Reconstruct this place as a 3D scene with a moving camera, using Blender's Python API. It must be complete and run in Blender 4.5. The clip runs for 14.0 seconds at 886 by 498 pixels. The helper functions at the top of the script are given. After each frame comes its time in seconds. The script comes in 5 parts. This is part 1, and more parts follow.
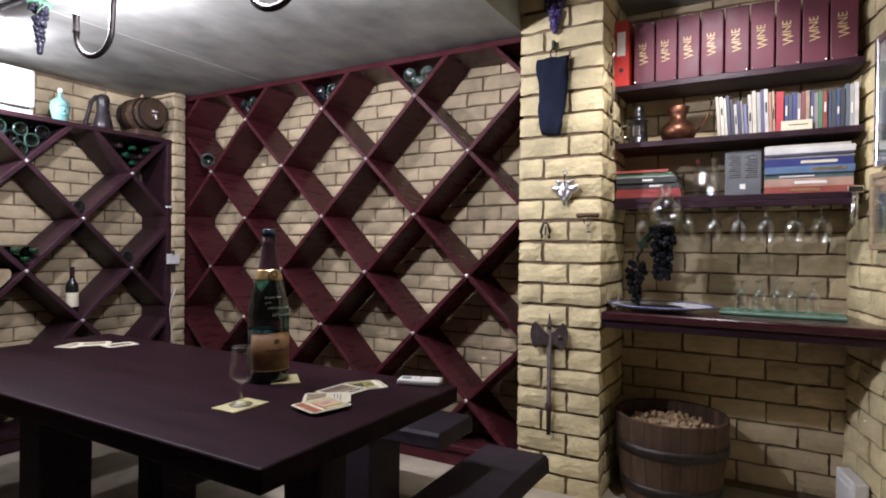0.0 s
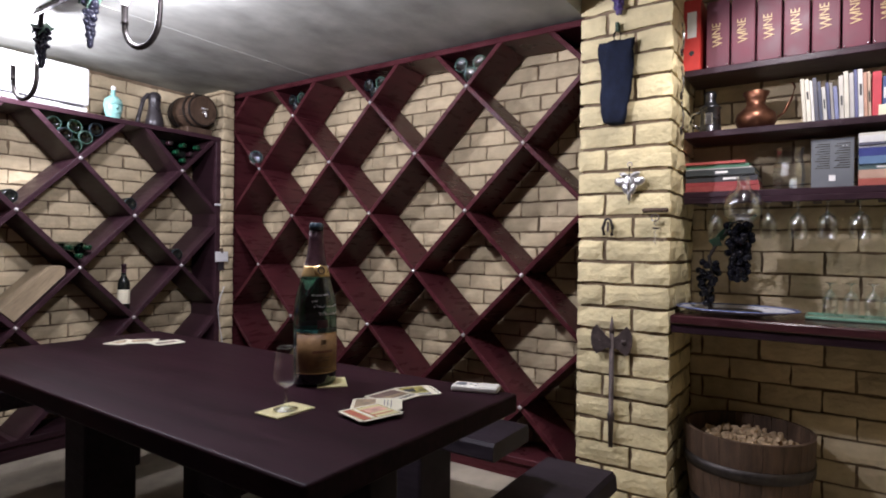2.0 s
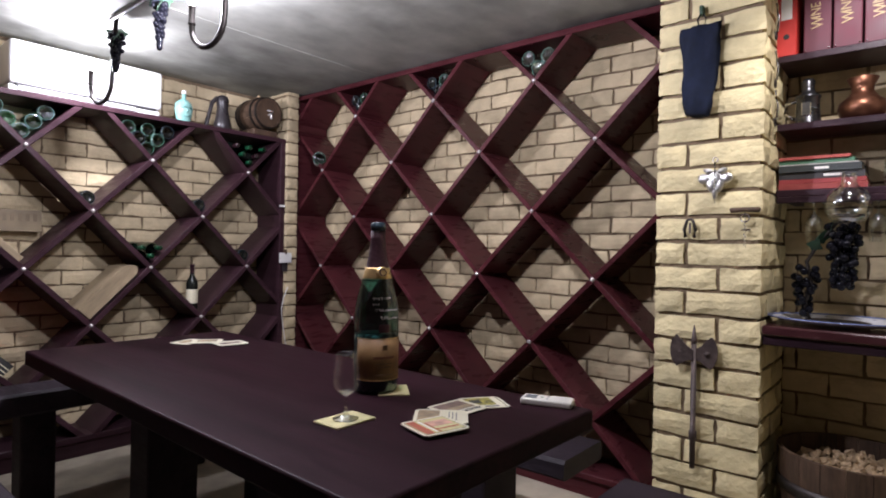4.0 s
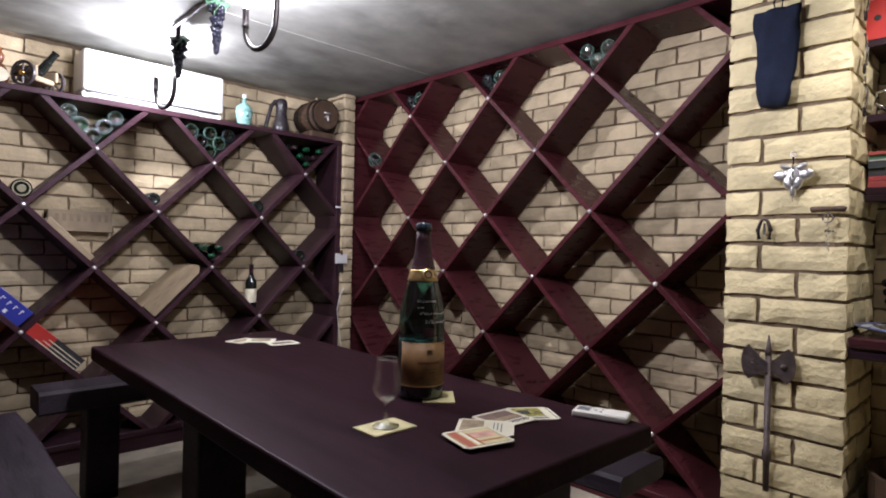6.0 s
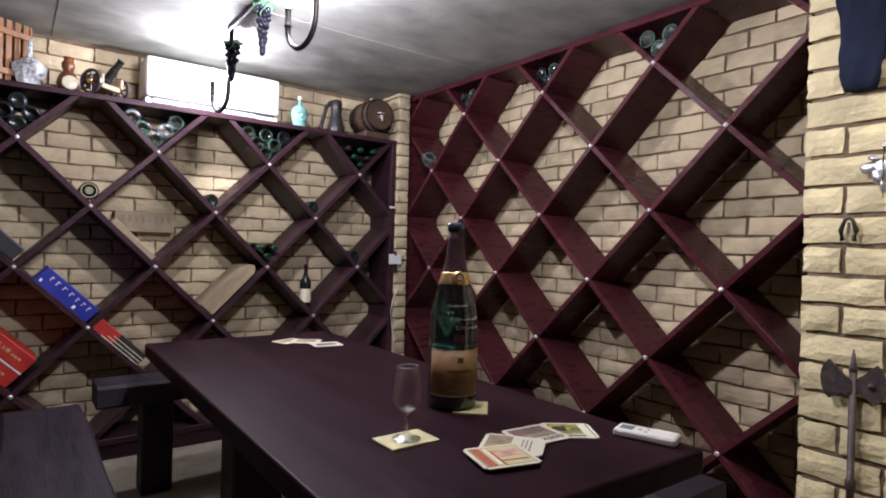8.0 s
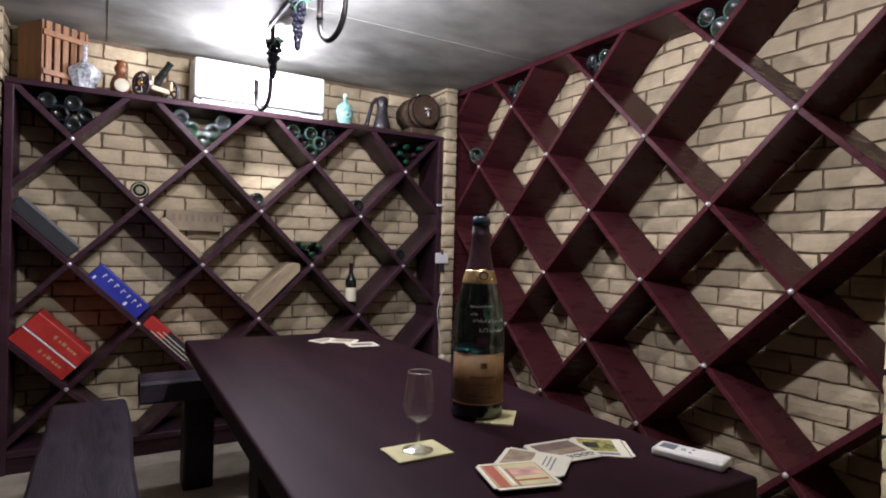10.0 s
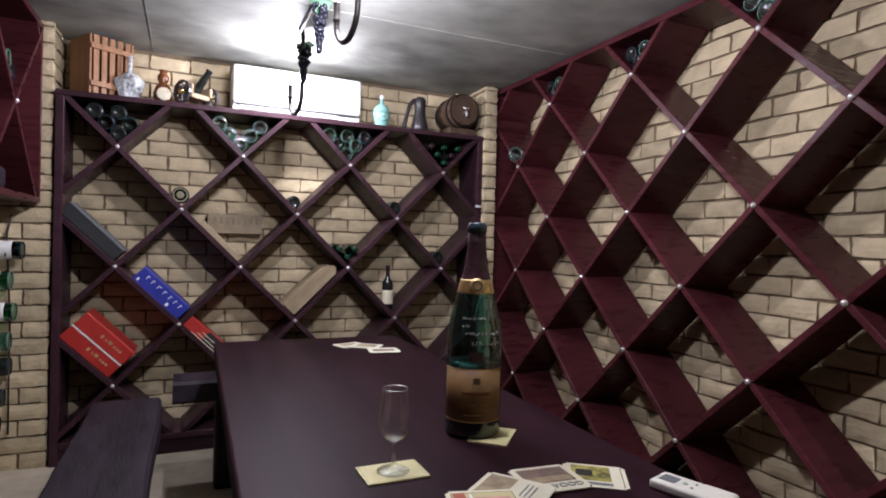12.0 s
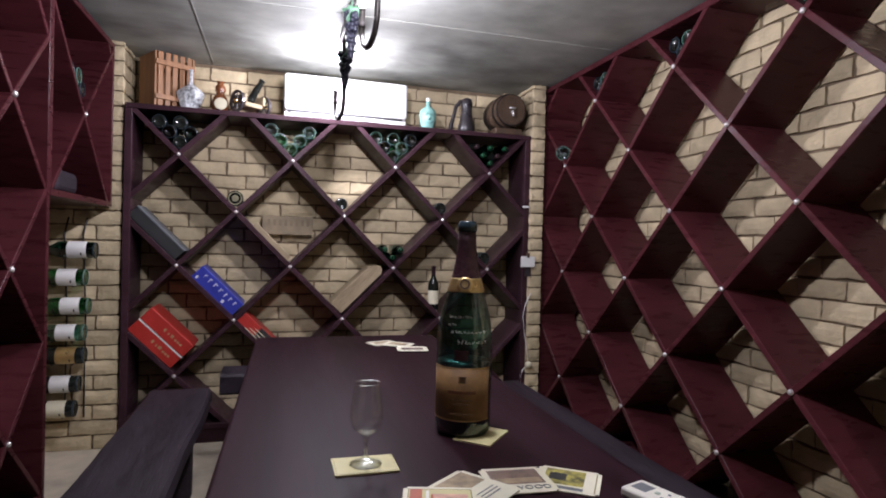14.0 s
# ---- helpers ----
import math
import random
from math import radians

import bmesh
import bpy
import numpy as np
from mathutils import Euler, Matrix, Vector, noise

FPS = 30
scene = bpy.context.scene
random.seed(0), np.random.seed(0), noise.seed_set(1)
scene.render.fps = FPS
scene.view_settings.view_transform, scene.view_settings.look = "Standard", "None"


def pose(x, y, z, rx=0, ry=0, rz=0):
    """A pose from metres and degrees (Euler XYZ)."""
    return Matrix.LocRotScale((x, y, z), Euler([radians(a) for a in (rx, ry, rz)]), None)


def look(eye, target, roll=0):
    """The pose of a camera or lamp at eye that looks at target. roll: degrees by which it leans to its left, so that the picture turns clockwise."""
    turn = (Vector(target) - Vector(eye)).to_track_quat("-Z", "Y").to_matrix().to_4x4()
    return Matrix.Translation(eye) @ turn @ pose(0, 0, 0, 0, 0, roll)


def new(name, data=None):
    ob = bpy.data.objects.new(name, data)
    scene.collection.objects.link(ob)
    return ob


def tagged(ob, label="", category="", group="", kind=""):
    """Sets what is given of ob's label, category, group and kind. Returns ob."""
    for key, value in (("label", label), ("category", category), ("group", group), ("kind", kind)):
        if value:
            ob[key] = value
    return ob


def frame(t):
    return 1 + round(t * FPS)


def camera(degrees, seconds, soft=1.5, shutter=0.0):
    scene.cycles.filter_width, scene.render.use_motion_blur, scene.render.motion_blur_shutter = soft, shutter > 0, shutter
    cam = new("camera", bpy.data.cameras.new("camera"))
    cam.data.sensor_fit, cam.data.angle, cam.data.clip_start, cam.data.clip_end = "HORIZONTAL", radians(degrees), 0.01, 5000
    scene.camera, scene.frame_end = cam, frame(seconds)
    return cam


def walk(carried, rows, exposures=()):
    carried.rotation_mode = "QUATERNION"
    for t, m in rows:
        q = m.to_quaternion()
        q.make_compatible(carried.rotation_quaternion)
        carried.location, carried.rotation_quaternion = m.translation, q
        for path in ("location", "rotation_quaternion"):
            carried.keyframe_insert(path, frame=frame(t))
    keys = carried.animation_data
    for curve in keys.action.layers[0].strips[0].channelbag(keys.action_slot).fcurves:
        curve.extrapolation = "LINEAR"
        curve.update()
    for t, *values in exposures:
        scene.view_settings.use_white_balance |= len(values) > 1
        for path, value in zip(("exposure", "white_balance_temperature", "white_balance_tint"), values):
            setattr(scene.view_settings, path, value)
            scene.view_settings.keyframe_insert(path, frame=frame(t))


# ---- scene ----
cam = camera(75.4, 14.0, 1.9)
PATH = [
    (0, (0.134, -0.008, 1.26), (1.877, 0.974, 1.247), 0.5),
    (0.5, (0.162, 0.011, 1.252), (1.889, 1.02, 1.24), 0.6),
    (1, (0.196, 0.048, 1.246), (1.905, 1.087, 1.236), 0.6),
    (1.5, (0.224, 0.084, 1.243), (1.91, 1.159, 1.233), 0.6),
    (2, (0.247, 0.109, 1.238), (1.909, 1.222, 1.229), 0.7),
    (2.5, (0.271, 0.141, 1.236), (1.905, 1.294, 1.228), 0.8),
    (3, (0.294, 0.166, 1.236), (1.896, 1.364, 1.227), 0.8),
    (3.5, (0.315, 0.186, 1.232), (1.884, 1.425, 1.227), 0.9),
    (6, (0.42, 0.218, 1.233), (1.812, 1.655, 1.232), 1.3),
    (6.5, (0.457, 0.22, 1.236), (1.808, 1.695, 1.235), 1.3),
    (7, (0.49, 0.223, 1.24), (1.795, 1.738, 1.237), 1.4),
    (7.5, (0.538, 0.216, 1.236), (1.792, 1.774, 1.233), 1.5),
    (8, (0.575, 0.219, 1.238), (1.781, 1.815, 1.233), 1.5),
    (10.5, (0.791, 0.26, 1.228), (1.766, 2.006, 1.216), 1.5),
    (11, (0.842, 0.263, 1.23), (1.768, 2.035, 1.215), 1.5),
    (11.5, (0.881, 0.256, 1.247), (1.759, 2.053, 1.23), 1.5),
    (12, (0.947, 0.233, 1.257), (1.767, 2.057, 1.238), 1.5),
    (12.5, (1.023, 0.201, 1.256), (1.782, 2.051, 1.239), 1.5),
    (13, (1.081, 0.173, 1.258), (1.774, 2.049, 1.241), 1.5),
    (13.5, (1.129, 0.157, 1.255), (1.752, 2.057, 1.237), 1.5),
    (14, (1.166, 0.143, 1.254), (1.724, 2.063, 1.235), 1.5),
]
walk(cam, [(t, look(eye, target, roll)) for t, eye, target, roll in PATH], [(0, 0.22), (3.5, 0.19), (8, 0.18), (11, 0.12), (14, 0.08)])


# ---- world and light ----
world = bpy.data.worlds.new("world")
world.use_nodes = True
world.node_tree.nodes["Background"].inputs[0].default_value = (0.02, 0.02, 0.025, 1)
world.node_tree.nodes["Background"].inputs[1].default_value = 0.2
scene.world = world


def bulb_light(name, x, y, z, watts, size=0.03, color=(1.0, 0.98, 1.19)):
    lamp = bpy.data.lights.new(name, "POINT")
    lamp.energy, lamp.shadow_soft_size, lamp.color = watts, size, color
    ob = new(name, lamp)
    ob.location = (x, y, z)
    return ob


BULB_FAR, BULB_NEAR = (1.487, 3.665, 2.203), (1.49, 1.52, 2.265)
bulb_light("bulb_light_far", *BULB_FAR, 29)
bulb_light("bulb_light_middle", 1.49, 2.545, 2.265, 44)
bulb_light("bulb_light_near", *BULB_NEAR, 58)
# added fill spot that brightens the bar shelves; no known lamp there
bar_fill = bpy.data.lights.new("bar_downlight", "SPOT")
bar_fill.energy, bar_fill.spot_size, bar_fill.spot_blend, bar_fill.shadow_soft_size, bar_fill.color = 8, radians(90), 0.85, 0.03, (1.0, 0.94, 1.0)
bar_fill_spot = new("bar_downlight", bar_fill)
bar_fill_spot.matrix_basis = look((1.74, 0.30, 2.50), (3.30, 0.08, 1.85))
counter_lamp = bpy.data.lights.new("counter_downlight", "SPOT")
counter_lamp.energy, counter_lamp.spot_size, counter_lamp.spot_blend, counter_lamp.shadow_soft_size, counter_lamp.color = 50, radians(100), 0.6, 0.03, (1.0, 0.94, 1.0)
counter_spot = new("counter_downlight", counter_lamp)
counter_spot.matrix_basis = look((2.56, 0.28, 2.555), (3.30, 0.20, 1.40))


# ---- materials ----
def nodes_of(name):
    m = bpy.data.materials.new(name)
    m.use_nodes = True
    nt = m.node_tree
    return m, nt, nt.nodes["Principled BSDF"]


def plain(name, color, rough=0.5, metal=0.0, var=0.15, scale=20.0, bump=0.0, bscale=60.0, spec=0.5, stretch=(1, 1, 1), per_object=0.0, coat=0.0, rvar=0.08, ior=1.5):
    """A surface with mottled colour at two scales, fine relief and, where wanted, a shift from piece to piece."""
    m, nt, b = nodes_of(name)
    tc = nt.nodes.new("ShaderNodeTexCoord")
    mp = nt.nodes.new("ShaderNodeMapping")
    mp.inputs["Scale"].default_value = stretch
    nt.links.new(tc.outputs["Object"], mp.inputs[0])
    info = nt.nodes.new("ShaderNodeObjectInfo")
    shift = nt.nodes.new("ShaderNodeVectorMath")
    shift.operation = "ADD"
    far = nt.nodes.new("ShaderNodeMath")
    far.operation = "MULTIPLY"
    far.inputs[1].default_value = 37.0
    nt.links.new(info.outputs["Random"], far.inputs[0])
    nt.links.new(mp.outputs[0], shift.inputs[0])
    nt.links.new(far.outputs[0], shift.inputs[1])
    n1 = nt.nodes.new("ShaderNodeTexNoise")
    n1.inputs["Scale"].default_value, n1.inputs["Detail"].default_value = scale, 6
    n2 = nt.nodes.new("ShaderNodeTexNoise")
    n2.inputs["Scale"].default_value, n2.inputs["Detail"].default_value = scale * 0.17, 3
    for n in (n1, n2):
        nt.links.new(shift.outputs[0], n.inputs["Vector"])
    add = nt.nodes.new("ShaderNodeMath")
    add.operation = "ADD"
    nt.links.new(n1.outputs[0], add.inputs[0])
    nt.links.new(n2.outputs[0], add.inputs[1])
    last = add
    if per_object:
        mul = nt.nodes.new("ShaderNodeMath")
        mul.operation = "MULTIPLY_ADD"
        mul.inputs[1].default_value = per_object
        nt.links.new(info.outputs["Random"], mul.inputs[0])
        nt.links.new(add.outputs[0], mul.inputs[2])
        last = mul
    ramp = nt.nodes.new("ShaderNodeMapRange")
    ramp.inputs["From Min"].default_value, ramp.inputs["From Max"].default_value = 0.6, 1.4 + per_object
    ramp.inputs["To Min"].default_value, ramp.inputs["To Max"].default_value = 1 - 2 * var, 1 + 1.2 * var
    nt.links.new(last.outputs[0], ramp.inputs["Value"])
    col = nt.nodes.new("ShaderNodeVectorMath")
    col.operation = "SCALE"
    col.inputs[0].default_value = color
    nt.links.new(ramp.outputs[0], col.inputs["Scale"])
    nt.links.new(col.outputs[0], b.inputs["Base Color"])
    rr = nt.nodes.new("ShaderNodeMapRange")
    rr.inputs["From Min"].default_value, rr.inputs["From Max"].default_value = 0.3, 0.7
    rr.inputs["To Min"].default_value, rr.inputs["To Max"].default_value = max(rough - rvar, 0.02), min(rough + rvar, 1)
    nt.links.new(n1.outputs[0], rr.inputs["Value"])
    nt.links.new(rr.outputs[0], b.inputs["Roughness"])
    b.inputs["Metallic"].default_value = metal
    b.inputs["Specular IOR Level"].default_value = spec
    b.inputs["Coat Weight"].default_value = coat
    b.inputs["IOR"].default_value = ior
    if bump:
        n3 = nt.nodes.new("ShaderNodeTexNoise")
        n3.inputs["Scale"].default_value, n3.inputs["Detail"].default_value = bscale, 5
        nt.links.new(shift.outputs[0], n3.inputs["Vector"])
        bp = nt.nodes.new("ShaderNodeBump")
        bp.inputs["Strength"].default_value, bp.inputs["Distance"].default_value = bump, 0.01
        nt.links.new(n3.outputs[0], bp.inputs["Height"])
        nt.links.new(bp.outputs[0], b.inputs["Normal"])
    return m


def glass(name, color, rough=0.05, rim=0.55, least=0.06, blend=0.22):
    """Thin-walled glass: tinted see-through with a gloss that grows towards the rim."""
    m, nt, b = nodes_of(name)
    nt.nodes.remove(b)
    see = nt.nodes.new("ShaderNodeBsdfTransparent")
    see.inputs["Color"].default_value = (*color, 1)
    gloss = nt.nodes.new("ShaderNodeBsdfGlossy")
    gloss.inputs["Roughness"].default_value = rough
    gloss.inputs["Color"].default_value = (0.95, 0.97, 0.97, 1)
    edge = nt.nodes.new("ShaderNodeLayerWeight")
    edge.inputs["Blend"].default_value = blend
    amount = nt.nodes.new("ShaderNodeMapRange")
    amount.inputs["To Min"].default_value, amount.inputs["To Max"].default_value = least, rim
    nt.links.new(edge.outputs["Facing"], amount.inputs["Value"])
    mix = nt.nodes.new("ShaderNodeMixShader")
    nt.links.new(amount.outputs[0], mix.inputs[0])
    nt.links.new(see.outputs[0], mix.inputs[1])
    nt.links.new(gloss.outputs[0], mix.inputs[2])
    nt.links.new(mix.outputs[0], nt.nodes["Material Output"].inputs["Surface"])
    return m


BRICK = plain("cream_brick", (0.70, 0.60, 0.345), 0.9, 0, 0.19, 14, 0.7, 45, 0.2, per_object=0.35)
BRICK_WALL = plain("tan_brick", (0.61, 0.50, 0.315), 0.9, 0, 0.22, 14, 0.6, 40, 0.2, per_object=0.5)
MORTAR = plain("grey_mortar", (0.21, 0.155, 0.10), 0.95, 0, 0.25, 30, 0.5, 90, 0.1)
CONCRETE = plain("grey_concrete", (0.38, 0.385, 0.34), 0.7, 0, 0.36, 3.4, 0.3, 8, 0.3, (1.0, 1.4, 1))
FLOOR = plain("pale_screed", (0.47, 0.41, 0.31), 0.65, 0, 0.24, 7, 0.15, 60, 0.3)
MAHOGANY = plain("mahogany_stain", (0.071, 0.0170, 0.0205), 0.31, 0, 0.28, 7, 0.08, 50, 0.5, (1, 1, 6), 0.2, ior=1.2)
DARKWOOD = plain("dark_stained_wood", (0.048, 0.0215, 0.028), 0.40, 0, 0.26, 7, 0.08, 50, 0.5, (1, 1, 6), 0.2, ior=1.22)
TABLE = plain("dark_table_stain", (0.0220, 0.0080, 0.0118), 0.46, 0, 0.34, 9, 0.03, 30, 0.075, (6, 0.6, 6), rvar=0.025)
BENCHWOOD = plain("blackened_plank", (0.027, 0.0190, 0.0250), 0.58, 0, 0.35, 9, 0.25, 25, 0.25, (7, 0.8, 7))
COUNTERWOOD = plain("polished_counter", (0.050, 0.016, 0.018), 0.2, 0, 0.3, 12, 0.04, 40, 0.5, (7, 1, 7))
# made-up dark finish for the unseen walls, to keep bounce light low
LOW_BOUNCE = plain("brown_panelling", (0.13, 0.085, 0.055), 0.6, 0, 0.25, 9, 0.1, 40, 0.3, (1, 1, 6))
SHELFWOOD = plain("shelf_stain", (0.030, 0.011, 0.018), 0.40, 0, 0.3, 12, 0.1, 40, 0.4, (7, 1, 7))
KNOB = plain("knob_metal", (0.80, 0.76, 0.72), 0.22, 0.6, 0.05)
PLASTIC = plain("white_plastic", (0.80, 0.80, 0.78), 0.4, 0, 0.02)
DARKPLASTIC = plain("dark_grille", (0.03, 0.03, 0.03), 0.6)
IRON = plain("black_iron", (0.050, 0.042, 0.038), 0.45, 0.7, 0.3, 40, 0.2, 80)
OLDIRON = plain("weathered_iron", (0.085, 0.062, 0.055), 0.5, 0.4, 0.35, 30, 0.25, 60)
STEEL = plain("bright_steel", (0.75, 0.74, 0.72), 0.2, 1.0, 0.1)
BRASS = plain("brass", (0.65, 0.42, 0.15), 0.3, 1.0, 0.15)
GOLD = plain("gold_foil", (0.70, 0.50, 0.22), 0.35, 0.8, 0.15)
COPPER = plain("copper", (0.22, 0.095, 0.055), 0.38, 0.85, 0.25, 30)
GREENGLASS = glass("green_glass", (0.12, 0.52, 0.27))
TEALGLASS = glass("dark_green_glass", (0.07, 0.20, 0.18))
MAGNUM = glass("magnum_glass", (0.24, 0.47, 0.43), 0.06, 0.5)
PALEGLASS = glass("pale_green_glass", (0.48, 0.69, 0.60))
DARKGLASS = plain("black_glass", (0.012, 0.014, 0.012), 0.08, 0, 0.1)
CLEAR = glass("clear_glass", (0.95, 0.965, 0.96), 0.09, 0.9, 0.16)
CLEARBOTTLE = glass("clear_bottle_glass", (0.80, 0.86, 0.84), 0.10, 0.6, 0.07)
TASTING = glass("fine_clear_glass", (0.985, 0.995, 0.99), 0.02, 0.95, 0.028, 0.12)
THICKCLEAR = glass("thick_clear_glass", (0.98, 0.99, 0.975), 0.08, 0.95, 0.12, 0.28)

RIM_PALE = plain("thick_pale_glass", (0.11, 0.21, 0.165), 0.12, 0, 0.2)
RIM_DARK = plain("thick_dark_glass", (0.028, 0.044, 0.055), 0.10, 0, 0.2)
GREENFOIL = plain("green_foil", (0.015, 0.13, 0.055), 0.3, 0.3, 0.2, 60)
FOIL = plain("purple_foil", (0.055, 0.020, 0.028), 0.4, 0.3, 0.3, 60, 0.3, 120)
LABEL_OCHRE = plain("ochre_label", (0.30, 0.165, 0.062), 0.55, 0, 0.3, 24)
COASTER = plain("yellowed_card", (0.58, 0.525, 0.265), 0.65, 0, 0.10, 30)
PAPER = plain("cream_card", (0.78, 0.72, 0.52), 0.6, 0, 0.05)
WHITEPAPER = plain("white_paper", (0.82, 0.81, 0.77), 0.6, 0, 0.04)
BLACK = plain("black_ink", (0.02, 0.02, 0.02), 0.6)
RED = plain("red_card", (0.48, 0.032, 0.024), 0.45, 0, 0.12, 18)
BLUE = plain("blue_card", (0.022, 0.032, 0.30), 0.45, 0, 0.10, 18)
NAVY = plain("navy_cloth", (0.014, 0.019, 0.038), 0.85, 0, 0.3, 30, 0.5, 300, 0.2)
GRAPE = plain("purple_grape", (0.075, 0.050, 0.17), 0.25, 0, 0.35, 25)
GRAPE_DARK = plain("dark_grape", (0.006, 0.006, 0.009), 0.14, 0, 0.3, 25, spec=0.15)
LEAF = plain("artificial_leaf", (0.026, 0.070, 0.036), 0.6, 0, 0.3, 30)
CARTON = plain("grey_carton", (0.14, 0.15, 0.16), 0.5, 0, 0.1)
GILT = plain("gilt_print", (0.44, 0.32, 0.15), 0.5, 0, 0.1)
BURGUNDY = plain("burgundy_leather", (0.100, 0.017, 0.030), 0.58, 0, 0.22, 12, 0.06, 140)
PINE = plain("pale_pine", (0.35, 0.27, 0.165), 0.6, 0, 0.2, 14, 0.1, 40, 0.3, (1, 1, 8))
ORANGEWOOD = plain("orange_wood", (0.31, 0.150, 0.065), 0.5, 0, 0.25, 16, 0.1, 40, 0.4, (6, 6, 1))
BARRELWOOD = plain("old_oak", (0.095, 0.058, 0.036), 0.6, 0, 0.3, 14, 0.25, 40, 0.3, (6, 6, 1))
CORK = plain("cork", (0.55, 0.40, 0.24), 0.9, 0, 0.3, 60, 0.4, 120, 0.2, per_object=0.3)
TURQUOISE = plain("turquoise_ceramic", (0.27, 0.53, 0.47), 0.25, 0, 0.2, 25)
BROWNCERAMIC = plain("brown_glaze", (0.16, 0.055, 0.02), 0.25, 0, 0.35, 14)
GREYCERAMIC = plain("dark_grey_glaze", (0.040, 0.034, 0.036), 0.32, 0, 0.3, 14)
GREENTRAY = plain("green_tray", (0.15, 0.29, 0.21), 0.22, 0, 0.15)
CHINA = plain("white_china", (0.72, 0.73, 0.76), 0.2, 0, 0.06)
CHINABLUE = plain("china_blue_rim", (0.16, 0.20, 0.38), 0.2, 0, 0.3, 40)


def emitting(name, color, strength):
    m, nt, b = nodes_of(name)
    b.inputs["Emission Color"].default_value = (*color, 1)
    b.inputs["Emission Strength"].default_value = strength
    return m


BULB = emitting("lit_bulb", (1.0, 0.95, 0.86), 60)


# ---- building helpers ----
def thing(name, x, y, z, label, category, group="", kind="", rz=0):
    ob = new(name)
    ob.empty_display_size = 0.05
    ob.matrix_basis = pose(x, y, z, 0, 0, rz)
    return tagged(ob, label, category, group, kind)


def mesh_of(name, bm, material, smooth=False):
    me = bpy.data.meshes.new(name)
    bmesh.ops.recalc_face_normals(bm, faces=bm.faces)
    bm.to_mesh(me)
    bm.free()
    me.materials.append(material)
    if smooth:
        for p in me.polygons:
            p.use_smooth = True
    return me


def part(name, bm, material, parent=None, label="", smooth=False, at=None):
    ob = new(name, mesh_of(name, bm, material, smooth))
    if parent:
        ob.parent = parent
    if at is not None:
        ob.matrix_basis = at
    if label:
        ob["label"] = label
    return ob


def again(name, mesh, parent, at):
    ob = new(name, mesh)
    ob.parent = parent
    ob.matrix_basis = at
    return ob


def box(x0, y0, z0, x1, y1, z1, bevel=0.0, seg=1, bm=None):
    own = bmesh.new()
    bmesh.ops.create_cube(own, size=1)
    for v in own.verts:
        v.co = Vector(((x0 + x1) / 2 + v.co.x * (x1 - x0), (y0 + y1) / 2 + v.co.y * (y1 - y0), (z0 + z1) / 2 + v.co.z * (z1 - z0)))
    if bevel:
        bmesh.ops.bevel(own, geom=own.edges[:], offset=bevel, segments=seg, affect="EDGES", profile=0.5)
    return join(bm, own)


def join(bm, own):
    if bm is None:
        return own
    tmp = bpy.data.meshes.new("tmp")
    own.to_mesh(tmp)
    own.free()
    bm.from_mesh(tmp)
    bpy.data.meshes.remove(tmp)
    return bm


def moved(bm, m):
    bmesh.ops.transform(bm, matrix=m, verts=bm.verts)
    return bm


def lathe(profile, seg=24, bm=None):
    """A body turned round z from (radius, z) pairs."""
    own = bmesh.new()
    rings = []
    for r, z in profile:
        if r < 1e-5:
            rings.append([own.verts.new((0, 0, z))])
        else:
            rings.append([own.verts.new((r * math.cos(2 * math.pi * i / seg), r * math.sin(2 * math.pi * i / seg), z)) for i in range(seg)])
    for a, b in zip(rings, rings[1:]):
        for i in range(seg):
            j = (i + 1) % seg
            if len(a) == 1 and len(b) > 1:
                own.faces.new((a[0], b[i], b[j]))
            elif len(b) == 1 and len(a) > 1:
                own.faces.new((a[i], b[0], a[j]))
            elif len(a) > 1:
                own.faces.new((a[i], b[i], b[j], a[j]))
    return join(bm, own)


def tube(points, radius, seg=10, bm=None):
    """A round bar along points; radius may be one number or one for each point."""
    own = bmesh.new()
    pts = [Vector(p) for p in points]
    rings = []
    for i, p in enumerate(pts):
        way = (pts[min(i + 1, len(pts) - 1)] - pts[max(i - 1, 0)]).normalized()
        q = way.to_track_quat("Z", "Y").to_matrix()
        r = radius[i] if isinstance(radius, (list, tuple)) else radius
        rings.append([own.verts.new(p + q @ Vector((r * math.cos(2 * math.pi * k / seg), r * math.sin(2 * math.pi * k / seg), 0))) for k in range(seg)])
    for a, b in zip(rings, rings[1:]):
        for k in range(seg):
            own.faces.new((a[k], a[(k + 1) % seg], b[(k + 1) % seg], b[k]))
    own.faces.new(rings[0])
    own.faces.new(rings[-1])
    return join(bm, own)


def ball(x, y, z, r, bm=None, sub=2):
    own = bmesh.new()
    bmesh.ops.create_icosphere(own, subdivisions=sub, radius=r)
    bmesh.ops.translate(own, vec=(x, y, z), verts=own.verts)
    return join(bm, own)


def slab(points, depth, bm=None):
    """A flat outline in (x, z), thickened along y from 0 to depth."""
    own = bmesh.new()
    front = [own.verts.new((x, 0, z)) for x, z in points]
    back = [own.verts.new((x, depth, z)) for x, z in points]
    own.faces.new(front)
    own.faces.new(back[::-1])
    for i in range(len(points)):
        j = (i + 1) % len(points)
        own.faces.new((front[i], front[j], back[j], back[i]))
    return join(bm, own)


